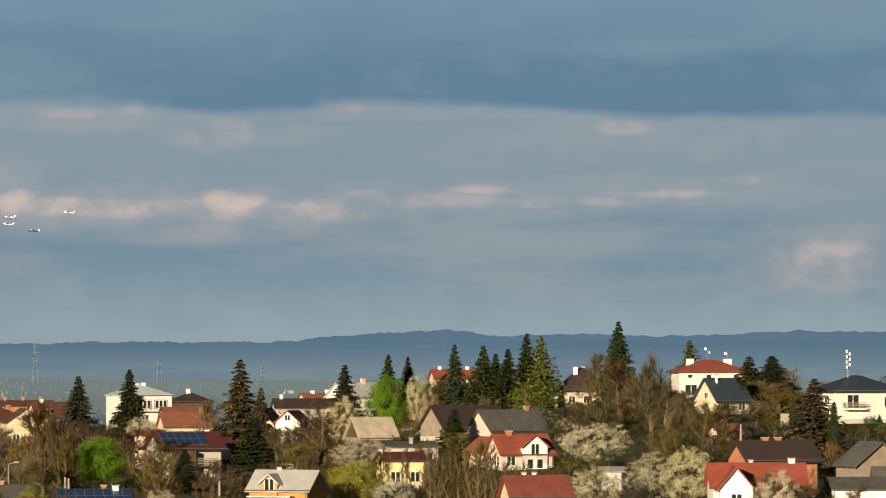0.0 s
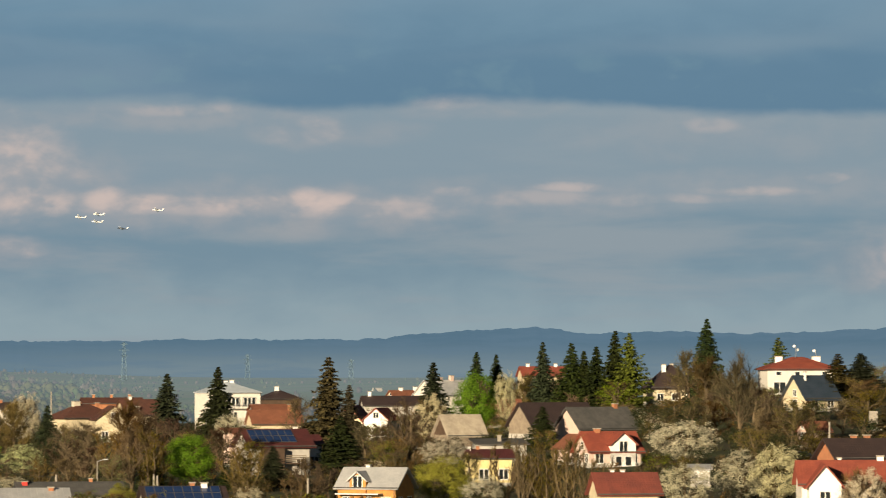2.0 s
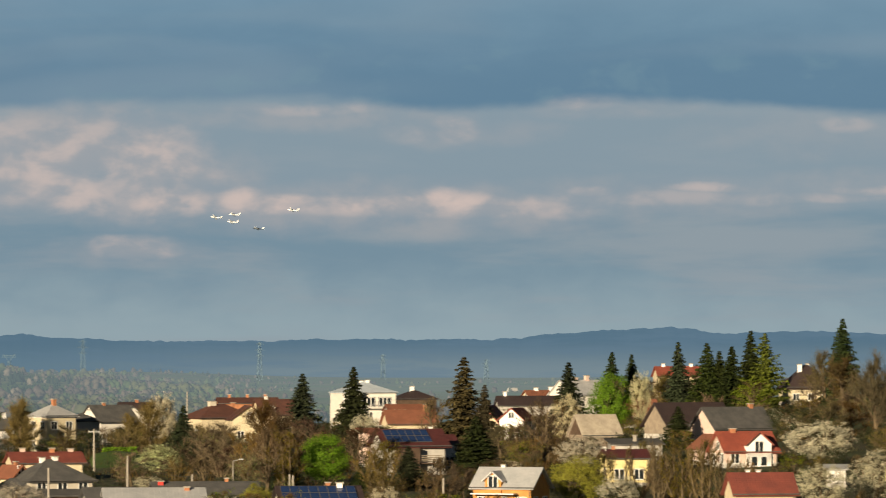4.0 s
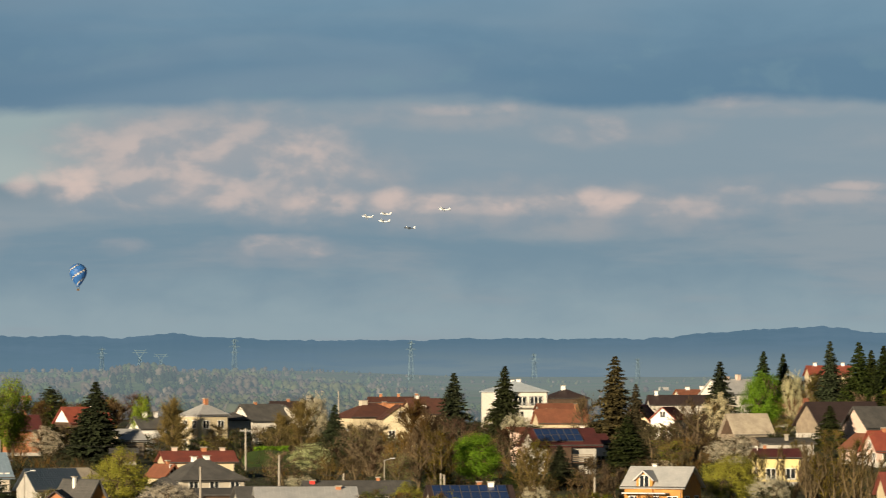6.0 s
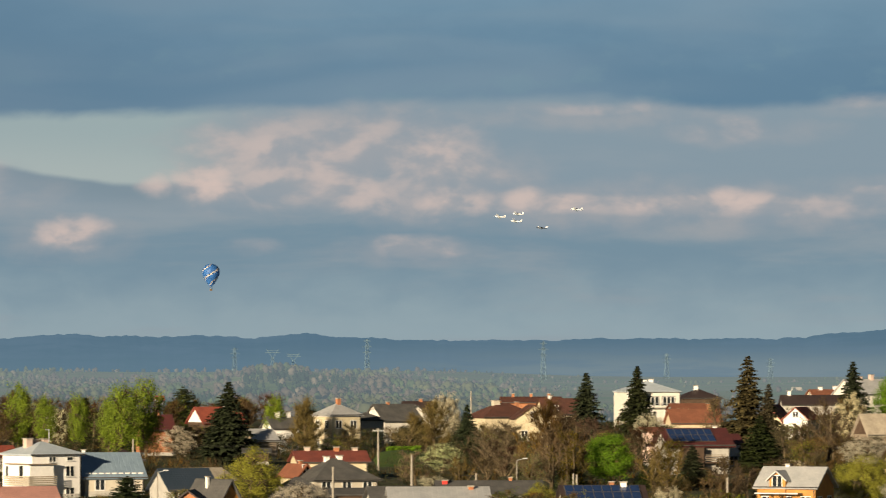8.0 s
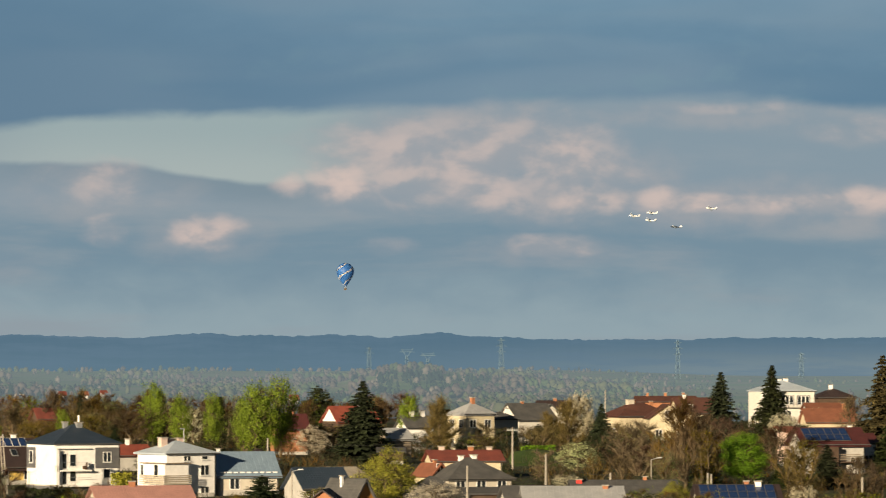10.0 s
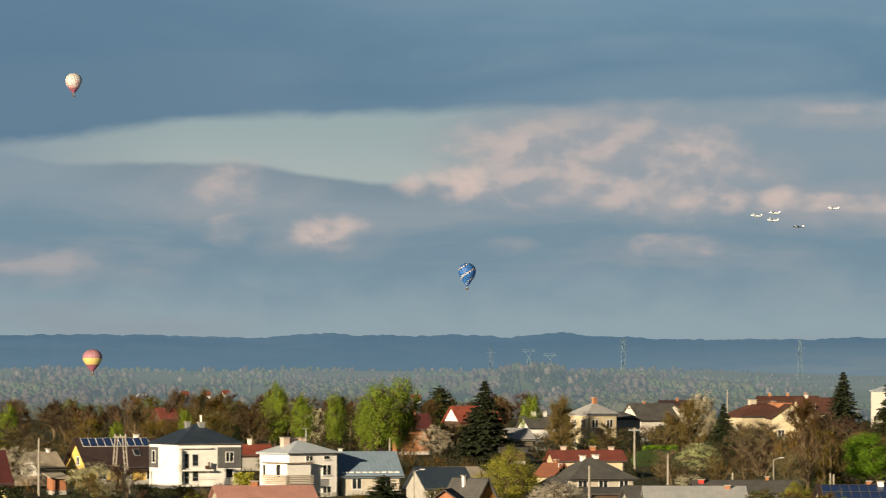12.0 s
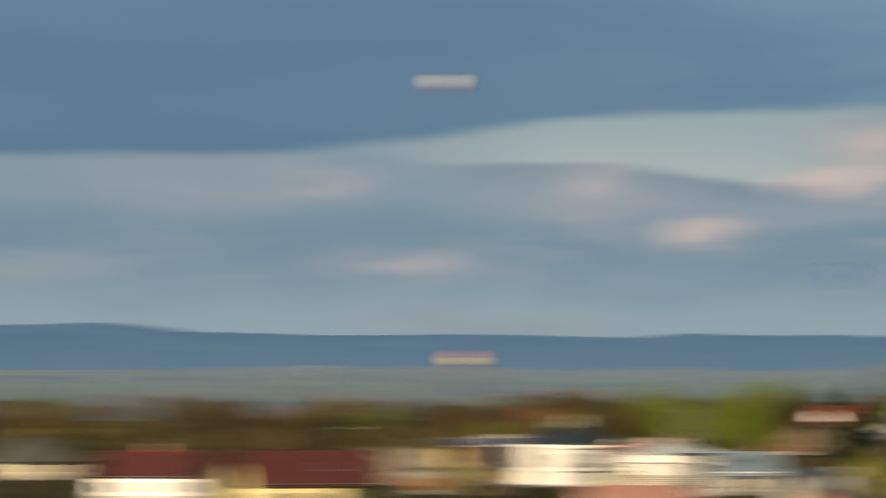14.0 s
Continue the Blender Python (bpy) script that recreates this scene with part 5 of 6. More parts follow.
KINDS = {
    "bare": [bare_kind(s, "twig", n, "bud", limbs=9) for s, n in ((11, 1), (12, 3), (13, 2), (14, 4))] + [bare_kind(15, "twiggold"), bare_kind(16, "twigred", spread=1.2)],
    "tall": [bare_kind(21, "twig", spread=0.75, upright=1.1, first=0.2, limbs=11), bare_kind(22, "twig", spread=0.85, upright=1.0, first=0.25, limbs=12)],
    "coppice": [coppice_kind(24, "twiggold"), coppice_kind(25, "twig", 5), coppice_kind(26, "twiggold", 6), coppice_kind(27, "twig", 5, 6, 2)],
    "bud": [bare_kind(31, "twiggold", 6, "bud", twigs=6), bare_kind(32, "twig", 8, "bud", upright=1.0, twigs=6), bare_kind(33, "twiggold", 6, "leafpale", twigs=6)],
    "russet": [coppice_kind(28, "twigred", 6), coppice_kind(29, "twigred", 5, 7, 1), bare_kind(17, "twigred"), bare_kind(18, "twigred", upright=1.0)],
    "shrub": [bare_kind(41, "twigred", first=0.02, spread=1.3, limbs=7), bare_kind(42, "twig", 3, "bud", first=0.02, spread=1.3, limbs=7), bare_kind(43, "twig", 5, "leafpale", first=0.02, spread=1.3, limbs=7)],
    "green": [leafy_kind(51, "leaf", 330, 80, 0.085, 0.75), leafy_kind(52, "leaf", 330, 80, 0.085, 0.75, low=0.6)],
    "pale": [leafy_kind(61, "leafpale", 75, 20, 0.10, 0.7, twigs=4), leafy_kind(62, "leafpale", 65, 20, 0.10, 0.7, 2.8, twigs=5)],
    "yellow": [leafy_kind(71, "leafyellow", 360, 70, 0.075, 0.7, 3.6, 0.2), leafy_kind(72, "leafyellow", 330, 66, 0.075, 0.7, 3.4, 0.2, peak=0.5)],
    "bloom": [leafy_kind(78, "leafwhite", 210, 40, 0.085, 0.6, 3.0, 0.6, 2)],
    "birch": [leafy_kind(75, "leafbirch", 210, 56, 0.105, 0.75, 2.6, 0.8, upright=0.9), leafy_kind(76, "leafbirch", 200, 56, 0.105, 0.75, 2.4, 0.8, upright=0.9)],
    "blossom": [leafy_kind(81, "blossom", 300, 46, 0.085, 0.55, 3.6, 0.9, 3), leafy_kind(82, "blossom", 320, 46, 0.085, 0.55, 4.0, 1.2, 3), leafy_kind(83, "blossom", 260, 44, 0.085, 0.5, 3.0, 0.8, 3)],
    "evergreen": [leafy_kind(85, "hedge", 90, 34, 0.15, 0.9, 3.4, 0.0, 1), leafy_kind(86, "hedge", 110, 40, 0.12, 0.9, 3.0, 0.0, 1)],
    "spruce": [spruce_kind(91, "needle"), spruce_kind(92, "needle", 2.4, 0.45, 32, 0.28), spruce_kind(93, "needle", 2.8, 0.3, 34, 0.22)],
    "brownspruce": [spruce_kind(94, "needlebrown", 2.6, 0.5, 32, 0.3), spruce_kind(95, "needlebrown", 2.8, 0.4, 30, 0.35, power=0.7)],
    "larch": [spruce_kind(96, "needlelight", 2.5, 0.0, 30, 0.45, 0.06, 0.75, 6), spruce_kind(97, "needlelight", 2.6, -0.2, 28, 0.5, 0.08, 0.65, 6)],
    "brownlarch": [bare_kind(198, "larchgold", 3, "larchgold", twigs=12, spread=0.62, upright=0.45, first=0.1, limbs=16, bend=0.03), bare_kind(199, "larchgold", 3, "larchgold", twigs=12, spread=0.6, upright=0.55, first=0.12, limbs=15, bend=0.03)],
    "pine": [spruce_kind(98, "needle", 3.0, 0.0, 20, 0.4, 0.3, 0.45)],
    "thuja": [spruce_kind(99, "needle", 1.3, -0.6, 34, 0.2, 0.02, 0.55)],
}


def measured(pair):
    """A kind with its true breadth and height."""
    pts = np.array([v.co[:] for me in pair for v in me.vertices])
    return (*pair, 2 * float(np.percentile(np.hypot(pts[:, 0], pts[:, 1]), 97)), float(pts[:, 2].max()))


KINDS = {k: [measured(p) for p in v] for k, v in KINDS.items()}
NAMES = {
    "bare": ("bare_tree", "bare brown deciduous tree in early spring"), "tall": ("bare_tree", "tall bare deciduous tree with many fine twigs"),
    "coppice": ("bare_tree", "bare many-stemmed tree with upright pale branches"),
    "russet": ("bare_tree", "reddish brown bare tree of the wood edge"),
    "bud": ("budding_tree", "brown tree with first yellow-green buds"), "shrub": ("shrub", "thin brown spring shrub"),
    "green": ("leafy_tree", "tree in dense fresh green leaf"), "pale": ("leafy_tree", "tree with pale green young leaves"),
    "yellow": ("leafy_tree", "broad tree with yellow-green young leaves"), "birch": ("birch_tree", "tall birch with light green young leaves"),
    "bloom": ("blossoming_tree", "broad tree in greenish white bloom beside the lawn"),
    "evergreen": ("evergreen_shrub", "dense dark evergreen shrub in shade"),
    "blossom": ("blossoming_tree", "fruit tree covered in white blossom"), "spruce": ("spruce_tree", "dark green spruce with drooping boughs"),
    "brownspruce": ("spruce_tree", "brownish sunlit spruce with ragged boughs"), "larch": ("larch_tree", "light green larch in young needle"), "pine": ("pine_tree", "dark pine with a flat broad crown"),
    "brownlarch": ("larch_tree", "slender brown larch not yet in leaf"),
    "thuja": ("thuja_tree", "slim dark green columnar thuja"),
}
COUNT = {}


def tree(kind, b, top, d, wide, rng):
    """A tree by bearing, elevation of its top, distance and breadth in steps."""
    x, y = spot(b, d)
    g = height(x, y)
    h = lift(top, d) - g
    if h < 1.0:
        return None
    COUNT[kind] = COUNT.get(kind, 0) + 1
    wood, crown, broad, tall = KINDS[kind][COUNT[kind] % len(KINDS[kind])]
    s = wide * d / STEP / broad * (1.55 if kind in ("spruce", "brownspruce", "larch") else 1.1)
    name, label = NAMES[kind]
    ob = new(name)
    ob.matrix_world = Matrix.LocRotScale((x, y, g), Euler((0, 0, rng.uniform(0, 6.28))), (s, s, h / tall))
    tagged(ob, label, "shrub" if kind in ("shrub", "evergreen") else "tree", "trees of the town")
    part("trunk", wood, None, ob)
    part("crown", crown, None, ob)
    YARDS.append((x, y, 1.0))
    return ob


R = random.Random(5)
SPRUCES = [(863, 660, 980, 46), (953, 648, 960, 44), (1170, 735, 700, 58), (1333, 640, 1000, 46), (1410, 622, 1050, 36), (1445, 626, 1060, 34),
           (1527, 604, 980, 38), (1578, 606, 970, 44), (1600, 620, 985, 40), (1622, 612, 965, 40), (1655, 584, 1000, 40), (1817, 563, 950, 46), (1527, 718, 780, 40),
           (2088, 624, 900, 62), (230, 676, 765, 66), (1050, 788, 655, 44), (652, 716, 800, 34), (835, 800, 650, 40), (640, 780, 820, 40)]
BROWNS = [(1148, 630, 870, 62), (2048, 625, 860, 56), (2163, 664, 720, 74), (1185, 680, 860, 40), (2030, 660, 850, 40)]
BROWNLARCHES = [(367, 690, 800, 62), (595, 694, 850, 56), (560, 720, 830, 44)]
LARCHES = [(1680, 588, 940, 46), (1943, 596, 1060, 40), (-150, 690, 1000, 40)]
THUJAS = [(2197, 705, 690, 24), (-23, 704, 900, 34), (-700, 740, 800, 44), (-672, 742, 860, 24), (700, 790, 760, 26), (-270, 700, 960, 24)]
PINES = [(52, 842, 600, 62), (150, 684, 990, 62), (540, 752, 820, 40)]
GREENS = [(1408, 650, 880, 74), (903, 764, 645, 84)]
BIRCHES = [(42, 668, 800, 62), (85, 664, 810, 60), (20, 700, 820, 40), (-140, 674, 852, 44), (-93, 692, 850, 40), (-36, 692, 852, 34), (-610, 712, 845, 34), (-420, 745, 840, 26), (312, 692, 850, 40), (-300, 722, 850, 26)]
BLOOMS = [(608, 782, 700, 74)]
PALES = [(-640, 770, 780, 56), (-560, 790, 760, 30), (2010, 770, 720, 40), (-215, 725, 950, 44), (830, 840, 600, 40), (-185, 832, 660, 36), (740, 760, 760, 60), (-500, 700, 1060, 40)]
YELLOWS = [(270, 786, 598, 112), (1350, 800, 600, 96), (780, 850, 590, 60)]
BLOSSOMS = [(1775, 740, 690, 116), (1875, 790, 610, 88), (1940, 780, 605, 90), (1460, 652, 930, 38), (1330, 692, 870, 60), (975, 728, 900, 52), (1355, 770, 700, 84),
            (1690, 720, 820, 60), (1780, 815, 600, 90), (612, 690, 900, 56), (140, 752, 800, 60), (-603, 788, 660, 84)]
BLOSSOMS_2 = [(-450, 818, 625, 110), (-560, 796, 690, 46), (360, 850, 580, 92), (1008, 858, 570, 56), (1235, 812, 640, 50), (-70, 720, 900, 40), (1420, 838, 590, 70),
              (2100, 822, 560, 80), (-400, 790, 700, 40), (590, 840, 640, 50), (-690, 700, 1100, 50), (1480, 750, 860, 40), (1030, 722, 960, 40)]
BARES = [(1290, 690, 720, 96), (1785, 606, 880, 84), (1965, 695, 720, 96), (800, 742, 640, 110), (960, 738, 690, 90),
         (1010, 830, 590, 90), (1110, 800, 640, 80), (1150, 820, 600, 90), (1270, 800, 650, 70), (700, 735, 720, 120), (880, 730, 800, 70), (1240, 740, 800, 80), (1500, 650, 1020, 90), (1556, 648, 1025, 60), (1640, 655, 1015, 60)]
BARES_2 = [(2075, 815, 562, 90), (2130, 840, 560, 80), (2230, 840, 560, 70), (1900, 660, 800, 90), (-320, 680, 980, 60), (-265, 678, 960, 70), (-470, 830, 620, 60), (-400, 815, 622, 80), (450, 740, 790, 60),
           (1770, 640, 900, 70), (1830, 660, 860, 80), (1915, 740, 760, 80), (2050, 700, 820, 80), (120, 700, 900, 60)]
COPPICES = [(1455, 775, 612, 70), (1490, 766, 610, 80), (1535, 756, 606, 90), (1575, 762, 604, 80), (1612, 785, 600, 70), (770, 750, 650, 90), (835, 745, 640, 90), (1000, 780, 640, 80), (1120, 805, 620, 80),
            (985, 795, 640, 60), (1265, 790, 640, 70), (720, 770, 690, 90), (1985, 715, 730, 80), (1925, 690, 760, 80), (-505, 720, 900, 70), (-380, 715, 930, 70), (-290, 690, 960, 60), (640, 800, 650, 60)]
TALLS = [(1875, 604, 730, 76), (798, 690, 690, 80), (815, 700, 700, 60), (1820, 620, 850, 70), (-530, 700, 950, 60), (-240, 690, 940, 60)]
BUDS = [(690, 800, 640, 66), (765, 792, 632, 70), (690, 740, 800, 70), (1010, 770, 680, 60), (-470, 735, 880, 60), (-250, 725, 900, 60), (720, 770, 720, 80), (560, 790, 660, 70), (840, 760, 700, 60), (1090, 690, 880, 60), (1250, 770, 700, 80), (-480, 720, 930, 70), (-150, 730, 930, 70), (10, 720, 930, 70), (-350, 740, 900, 70), (1400, 790, 640, 60), (2130, 760, 700, 60)]
RUSSETS = [(688, 772, 700, 62), (738, 782, 690, 64), (1835, 700, 760, 70), (-610, 740, 800, 60)]
for kind, rows in (("spruce", SPRUCES), ("brownspruce", BROWNS), ("larch", LARCHES), ("brownlarch", BROWNLARCHES), ("thuja", THUJAS), ("pine", PINES), ("green", GREENS), ("birch", BIRCHES), ("pale", PALES), ("bloom", BLOOMS),
                   ("yellow", YELLOWS), ("blossom", BLOSSOMS), ("blossom", BLOSSOMS_2), ("bare", BARES), ("bare", BARES_2), ("tall", TALLS), ("coppice", COPPICES), ("bud", BUDS), ("russet", RUSSETS)):
    for b, top, d, wide in rows:
        tree(kind, b, top, d, wide, R)

# the brown belt of trees behind the western houses
for i in range(125):
    d = R.uniform(860, 1250)
    b = R.uniform(-1500, 330)
    x, y = spot(b, d)
    h = R.uniform(6, 9.5)
    top = 640 + (EYE - height(x, y) - h) * STEP / d
    kind = R.choice(("russet", "russet", "russet", "coppice", "tall", "bud", "bud", "pale"))
    tree(kind, b, max(top, 690), d, R.uniform(48, 80), R)

# the finest single trees stay free of nearer growth
CLEAR += [(855, 950, 872, 645), (500, 572, 846, 750), (575, 640, 866, 700), (1368, 1448, 728, 880), (210, 330, 870, 598), (1718, 1832, 805, 750), (1830, 1985, 855, 605), (5, 115, 785, 800), (195, 265, 800, 765),
          (1115, 1200, 810, 700), (585, 655, 845, 700), (-505, -395, 880, 625), (-645, -560, 840, 660), (1310, 1395, 880, 600), (1300, 1395, 835, 700), (335, 400, 780, 800)]

# gardens between the houses
tries = 0
made = 0
while made < 370 and tries < 9000:
    tries += 1
    d = R.uniform(560, 1080)
    b = R.uniform(-1500, 2420)
    if made % 6 == 0:
        d, b = R.uniform(650, 900), R.uniform(1640, 2160)
    x, y = spot(b, d)
    if any((x - q[0]) ** 2 + (y - q[1]) ** 2 < q[2] ** 2 for q in YARDS):
        continue
    kind = R.choice(("bare", "coppice", "evergreen", "evergreen", "evergreen", "evergreen", "evergreen", "bud", "blossom" if R.random() < 0.3 else "bud", "pale", "bud", "spruce" if R.random() < 0.6 else "bare", "bare"))
    if kind == "blossom" and 830 < b < 970:
        kind = "bare"
    h = R.uniform(3, 8.5) if kind not in ("shrub", "evergreen") else R.uniform(2.0, 5.2)
    g = height(x, y)
    top = 640 + (EYE - g - h) * STEP / d
    half = h * 0.36 * STEP / d
    for b0, b1, clear, hd in CLEAR:
        if d < hd and b0 - half < b < b1 + half:
            top = max(top, clear - R.choice((4, 10, 16)) * min(1.6, 900 / hd))
    h = lift(top, d) - g
    if h < 1.3:
        continue
    wide = min(h * R.uniform(0.85, 1.25), 9.0) * STEP / d
    tree(kind, b, top, d, wide * (0.45 if kind == "spruce" else 1.0), R)
    made += 1


# thickets along the feet of the houses
def skirt(b0, b1, d, top, kinds=("shrub", "bud", "evergreen", "shrub", "pale", "evergreen"), step=26):
    b = b0
    while b < b1:
        dd = d + R.uniform(-12, 12)
        x, y = spot(b, dd)
        e = top + R.uniform(-5, 8)
        tall = lift(e, dd) - height(x, y)
        if tall > 0.8:
            tree(R.choice(kinds), b, e, dd, min(tall * R.uniform(1.0, 1.5), 7.0) * STEP / dd, R)
        b += step * R.uniform(0.7, 1.3)


for b0, b1, d, top in ((1490, 1610, 925, 750), (1575, 1700, 872, 754), (1900, 1990, 930, 692), (1585, 1700, 692, 828), (380, 470, 842, 772), (655, 800, 950, 756), (910, 1030, 1050, 738),
                       (2040, 2160, 620, 818), (300, 370, 835, 764), (150, 260, 860, 748), (480, 600, 920, 752), (1010, 1110, 660, 838), (1180, 1270, 960, 745), (1400, 1470, 640, 850),
                       (2190, 2300, 775, 742), (1478, 1660, 1045, 664), (1478, 1660, 1010, 676), (990, 1080, 900, 748), (1340, 1430, 820, 768), (-480, -400, 690, 858), (-720, -560, 700, 838), (700, 860, 560, 868), (1000, 1120, 575, 868), (1690, 1760, 960, 706)):
    skirt(b0, b1, d, top)


# brush and rough growth on the ground of the town
def undergrowth():
    rng = random.Random(19)
    m, slots = Mesh(), []
    for i in range(12000):
        d = rng.uniform(520, 1200)
        b = rng.uniform(-1450, 2400)
        x, y = spot(b, d)
        if any((x - q[0]) ** 2 + (y - q[1]) ** 2 < (q[2] * 0.8) ** 2 for q in YARDS if q[2] > 1.5):
            continue
        if noise.noise((x / 22, y / 30, 5.0)) < -0.22:
            continue
        g = height(x, y)
        tall = rng.uniform(0.5, 1.9)
        kind = rng.choice((0, 0, 1, 2, 3))
        for k in range(16):
            p = Vector((x + rng.gauss(0, 0.7), y + rng.gauss(0, 0.7), g))
            if kind < 2:
                w = (Vector((0, 0, 1)) + rand_dir(rng) * 0.6).normalized()
                blade(m, p, w, tall * rng.uniform(0.6, 1.2), 0.12, rng)
            else:
                leaf(m, p + Vector((0, 0, tall * rng.random())), rng.uniform(0.07, 0.13), rng)
            slots.append(kind)
    mats = [M["thicket"], M["twigred"], M["hedge"], M["thicket"]]
    tagged(new("undergrowth", m.data("undergrowth", mats, slots=slots)), "rough brush and young growth between gardens", "undergrowth", kind="stuff")


undergrowth()


# woods and hedgerows of the far valley
# meadows left open between the woods: bearings and distances
OPEN = [(-400, -268, 2350, 3500), (-215, -150, 2000, 2500), (-660, -600, 2600, 3400), (372, 434, 2420, 3000), (180, 222, 2200, 2560), (585, 690, 3000, 4000), (900, 1250, 3400, 4300), (-60, 40, 2900, 3700)]


LOBE = ((0.55, -0.85), (0.98, -0.35), (1.0, 0.2), (0.72, 0.7), (0.2, 0.98))


def far_woods():
    """The valley's woods: rounded crowns of leaf clumps in stands of one kind, open where fields lie."""
    rng = random.Random(77)
    m, slots = Mesh(), []
    for i in range(21000):
        d = 1.0 / rng.uniform(1 / 4300, 1 / 1330)
        b = rng.uniform(-1650, 1500)
        x, y = spot(b, d)
        stand = noise.noise((x / 230, y / 520, 4.0)) + 0.5 * noise.noise((x / 70, y / 150, 9.0))
        if any(b0 < b + 14 * stand < b1 and d0 < d + 200 * stand < d1 for b0, b1, d0, d1 in OPEN) and rng.random() < 0.97:
            continue
        if d > 1600 and stand > 0.12 - 0.25 * smooth(550, 800, b) and rng.random() < 0.93:
            continue
        if b > 850 and d > 2300 and rng.random() < 0.75:
            continue
        sort = 1.8 * noise.noise((x / 75, y / 230, 21.0)) + rng.uniform(-0.14, 0.14)
        kind = 2 if sort < -0.36 else 4 if sort < -0.14 else 0 if sort < 0.16 else 1 if sort < 0.5 else 5
        if rng.random() < 0.05:
            kind = 3
        tall = rng.uniform(1.8, 4.6) * (1 + 0.45 * noise.noise((x / 60, y / 90, 2.0))) * (1 - 0.35 * smooth(500, 900, b))
        wide = tall * (rng.uniform(0.2, 0.3) if kind == 2 else rng.uniform(0.26, 0.5))
        g = height(x, y) - 0.5
        for c, grow in ((Vector((0, 0, 0.52)), 1.0),):
            k = len(m.v)
            for r, h in LOBE:
                for j in range(7):
                    q = 0.9 * (j + 0.5 * (h > 0)) + c.x
                    o = r * grow * wide * rng.uniform(0.6, 1.3) * (1.25 - 0.9 * (h + 0.9) / 1.9 if kind == 2 else 1.0)
                    m.v.append((x + c.x * wide + o * math.cos(q), y + c.y * wide + o * math.sin(q), g + tall * (c.z + (h * 0.46 + rng.uniform(-0.12, 0.12)) * grow)))
            for i2 in range(len(LOBE) - 1):
                for j in range(7):
                    n2 = (j + 1) % 7
                    m.f.append((k + i2 * 7 + j, k + i2 * 7 + n2, k + (i2 + 1) * 7 + n2, k + (i2 + 1) * 7 + j))
                    slots.append(kind)
            m.f.append(tuple(k + (len(LOBE) - 1) * 7 + j for j in range(7)))
            slots.append(kind)
        for k in range(14):
            v = rand_dir(rng)
            leaf(m, Vector((x + v.x * wide, y + v.y * wide, g + tall * (0.56 + 0.5 * v.z))), tall * rng.uniform(0.06, 0.12), rng, (v * 1.5 + Vector((0, -0.6, 0.5))).normalized())
            slots.append(kind)
    m.uv = [None]
    tagged(new("far_woods", m.data("far_woods", FAR, True, slots)), "pale hazy spring woods and hedgerows across the valley", "woods", kind="stuff")


far_woods()


def hedge(b, d, length, h, rot, label, thick=1.0, mat="hedge"):
    rng = random.Random(int(b) + 9)
    m = Mesh()
    for i in range(int(length * h * 120)):
        p = Vector((rng.uniform(-length / 2, length / 2), rng.uniform(-thick, thick) / 2, 0))
        p.z = (h + 0.25 * noise.noise((p.x * 1.2, b, 0))) * rng.random() ** 0.6
        leaf(m, p, rng.uniform(0.12, 0.22), rng)
    x, y = spot(b, d)
    ob = new("hedge")
    ob.matrix_world = pose(x, y, height(x, y), 0, 0, rot)
    tagged(ob, label, "hedge")
    part("foliage", m, M[mat], ob)
    for i in range(int(length / 1.2)):
        xx = -length / 2 + 0.6 + i * 1.2
        part("stem", Mesh().tube((xx, 0, -0.3), (xx, 0, h * 0.8), 0.05, 0.02, 4), M["bark"], ob)


hedge(-637, 603, 7.0, 3.5, 0, "dense dark green clipped hedge")
hedge(-322, 642, 6.0, 1.0, 4, "dark clipped hedge before the white villa")
hedge(-575, 690, 2.2, 1.5, 0, "rounded green garden bush")
hedge(2240, 770, 12.0, 2.0, 8, "long green hedge on the slope")
hedge(540, 768, 5.2, 1.1, 12, "bright green garden hedge on a bank", 1.0, "leaf")
hedge(-196, 652, 2.6, 2.4, 0, "small rounded yellow-green garden bush", 1.6, "leafyellow")


def board_fence(b, d, length, h, rot):
    x, y = spot(b, d)
    ob = new("fence")
    ob.matrix_world = pose(x, y, height(x, y), 0, 0, rot)
    tagged(ob, "grey weathered board fence on the slope", "fence")
    board = Mesh().box(-0.07, -0.02, 0.1, 0.07, 0.02, h).data("board", M["oldwood"])
    post = Mesh().box(-0.06, 0.02, -0.6, 0.06, 0.12, h + 0.05).data("post", M["darkwood"])
    n = int(length / 0.17)
    for i in range(n):
        part("board", board, None, ob).location.x = -length / 2 + i * 0.17
    for i in range(int(length / 2) + 1):
        part("post", post, None, ob).location.x = -length / 2 + i * 2
    for z in (0.35, h - 0.25):
        part("rail", Mesh().box(-length / 2, 0.02, z, length / 2, 0.07, z + 0.09), M["oldwood"], ob)


board_fence(2262, 690, 6.5, 1.5, 4)
board_fence(-575, 668, 6.0, 1.4, 6)
board_fence(2000, 690, 4.5, 1.4, 6)

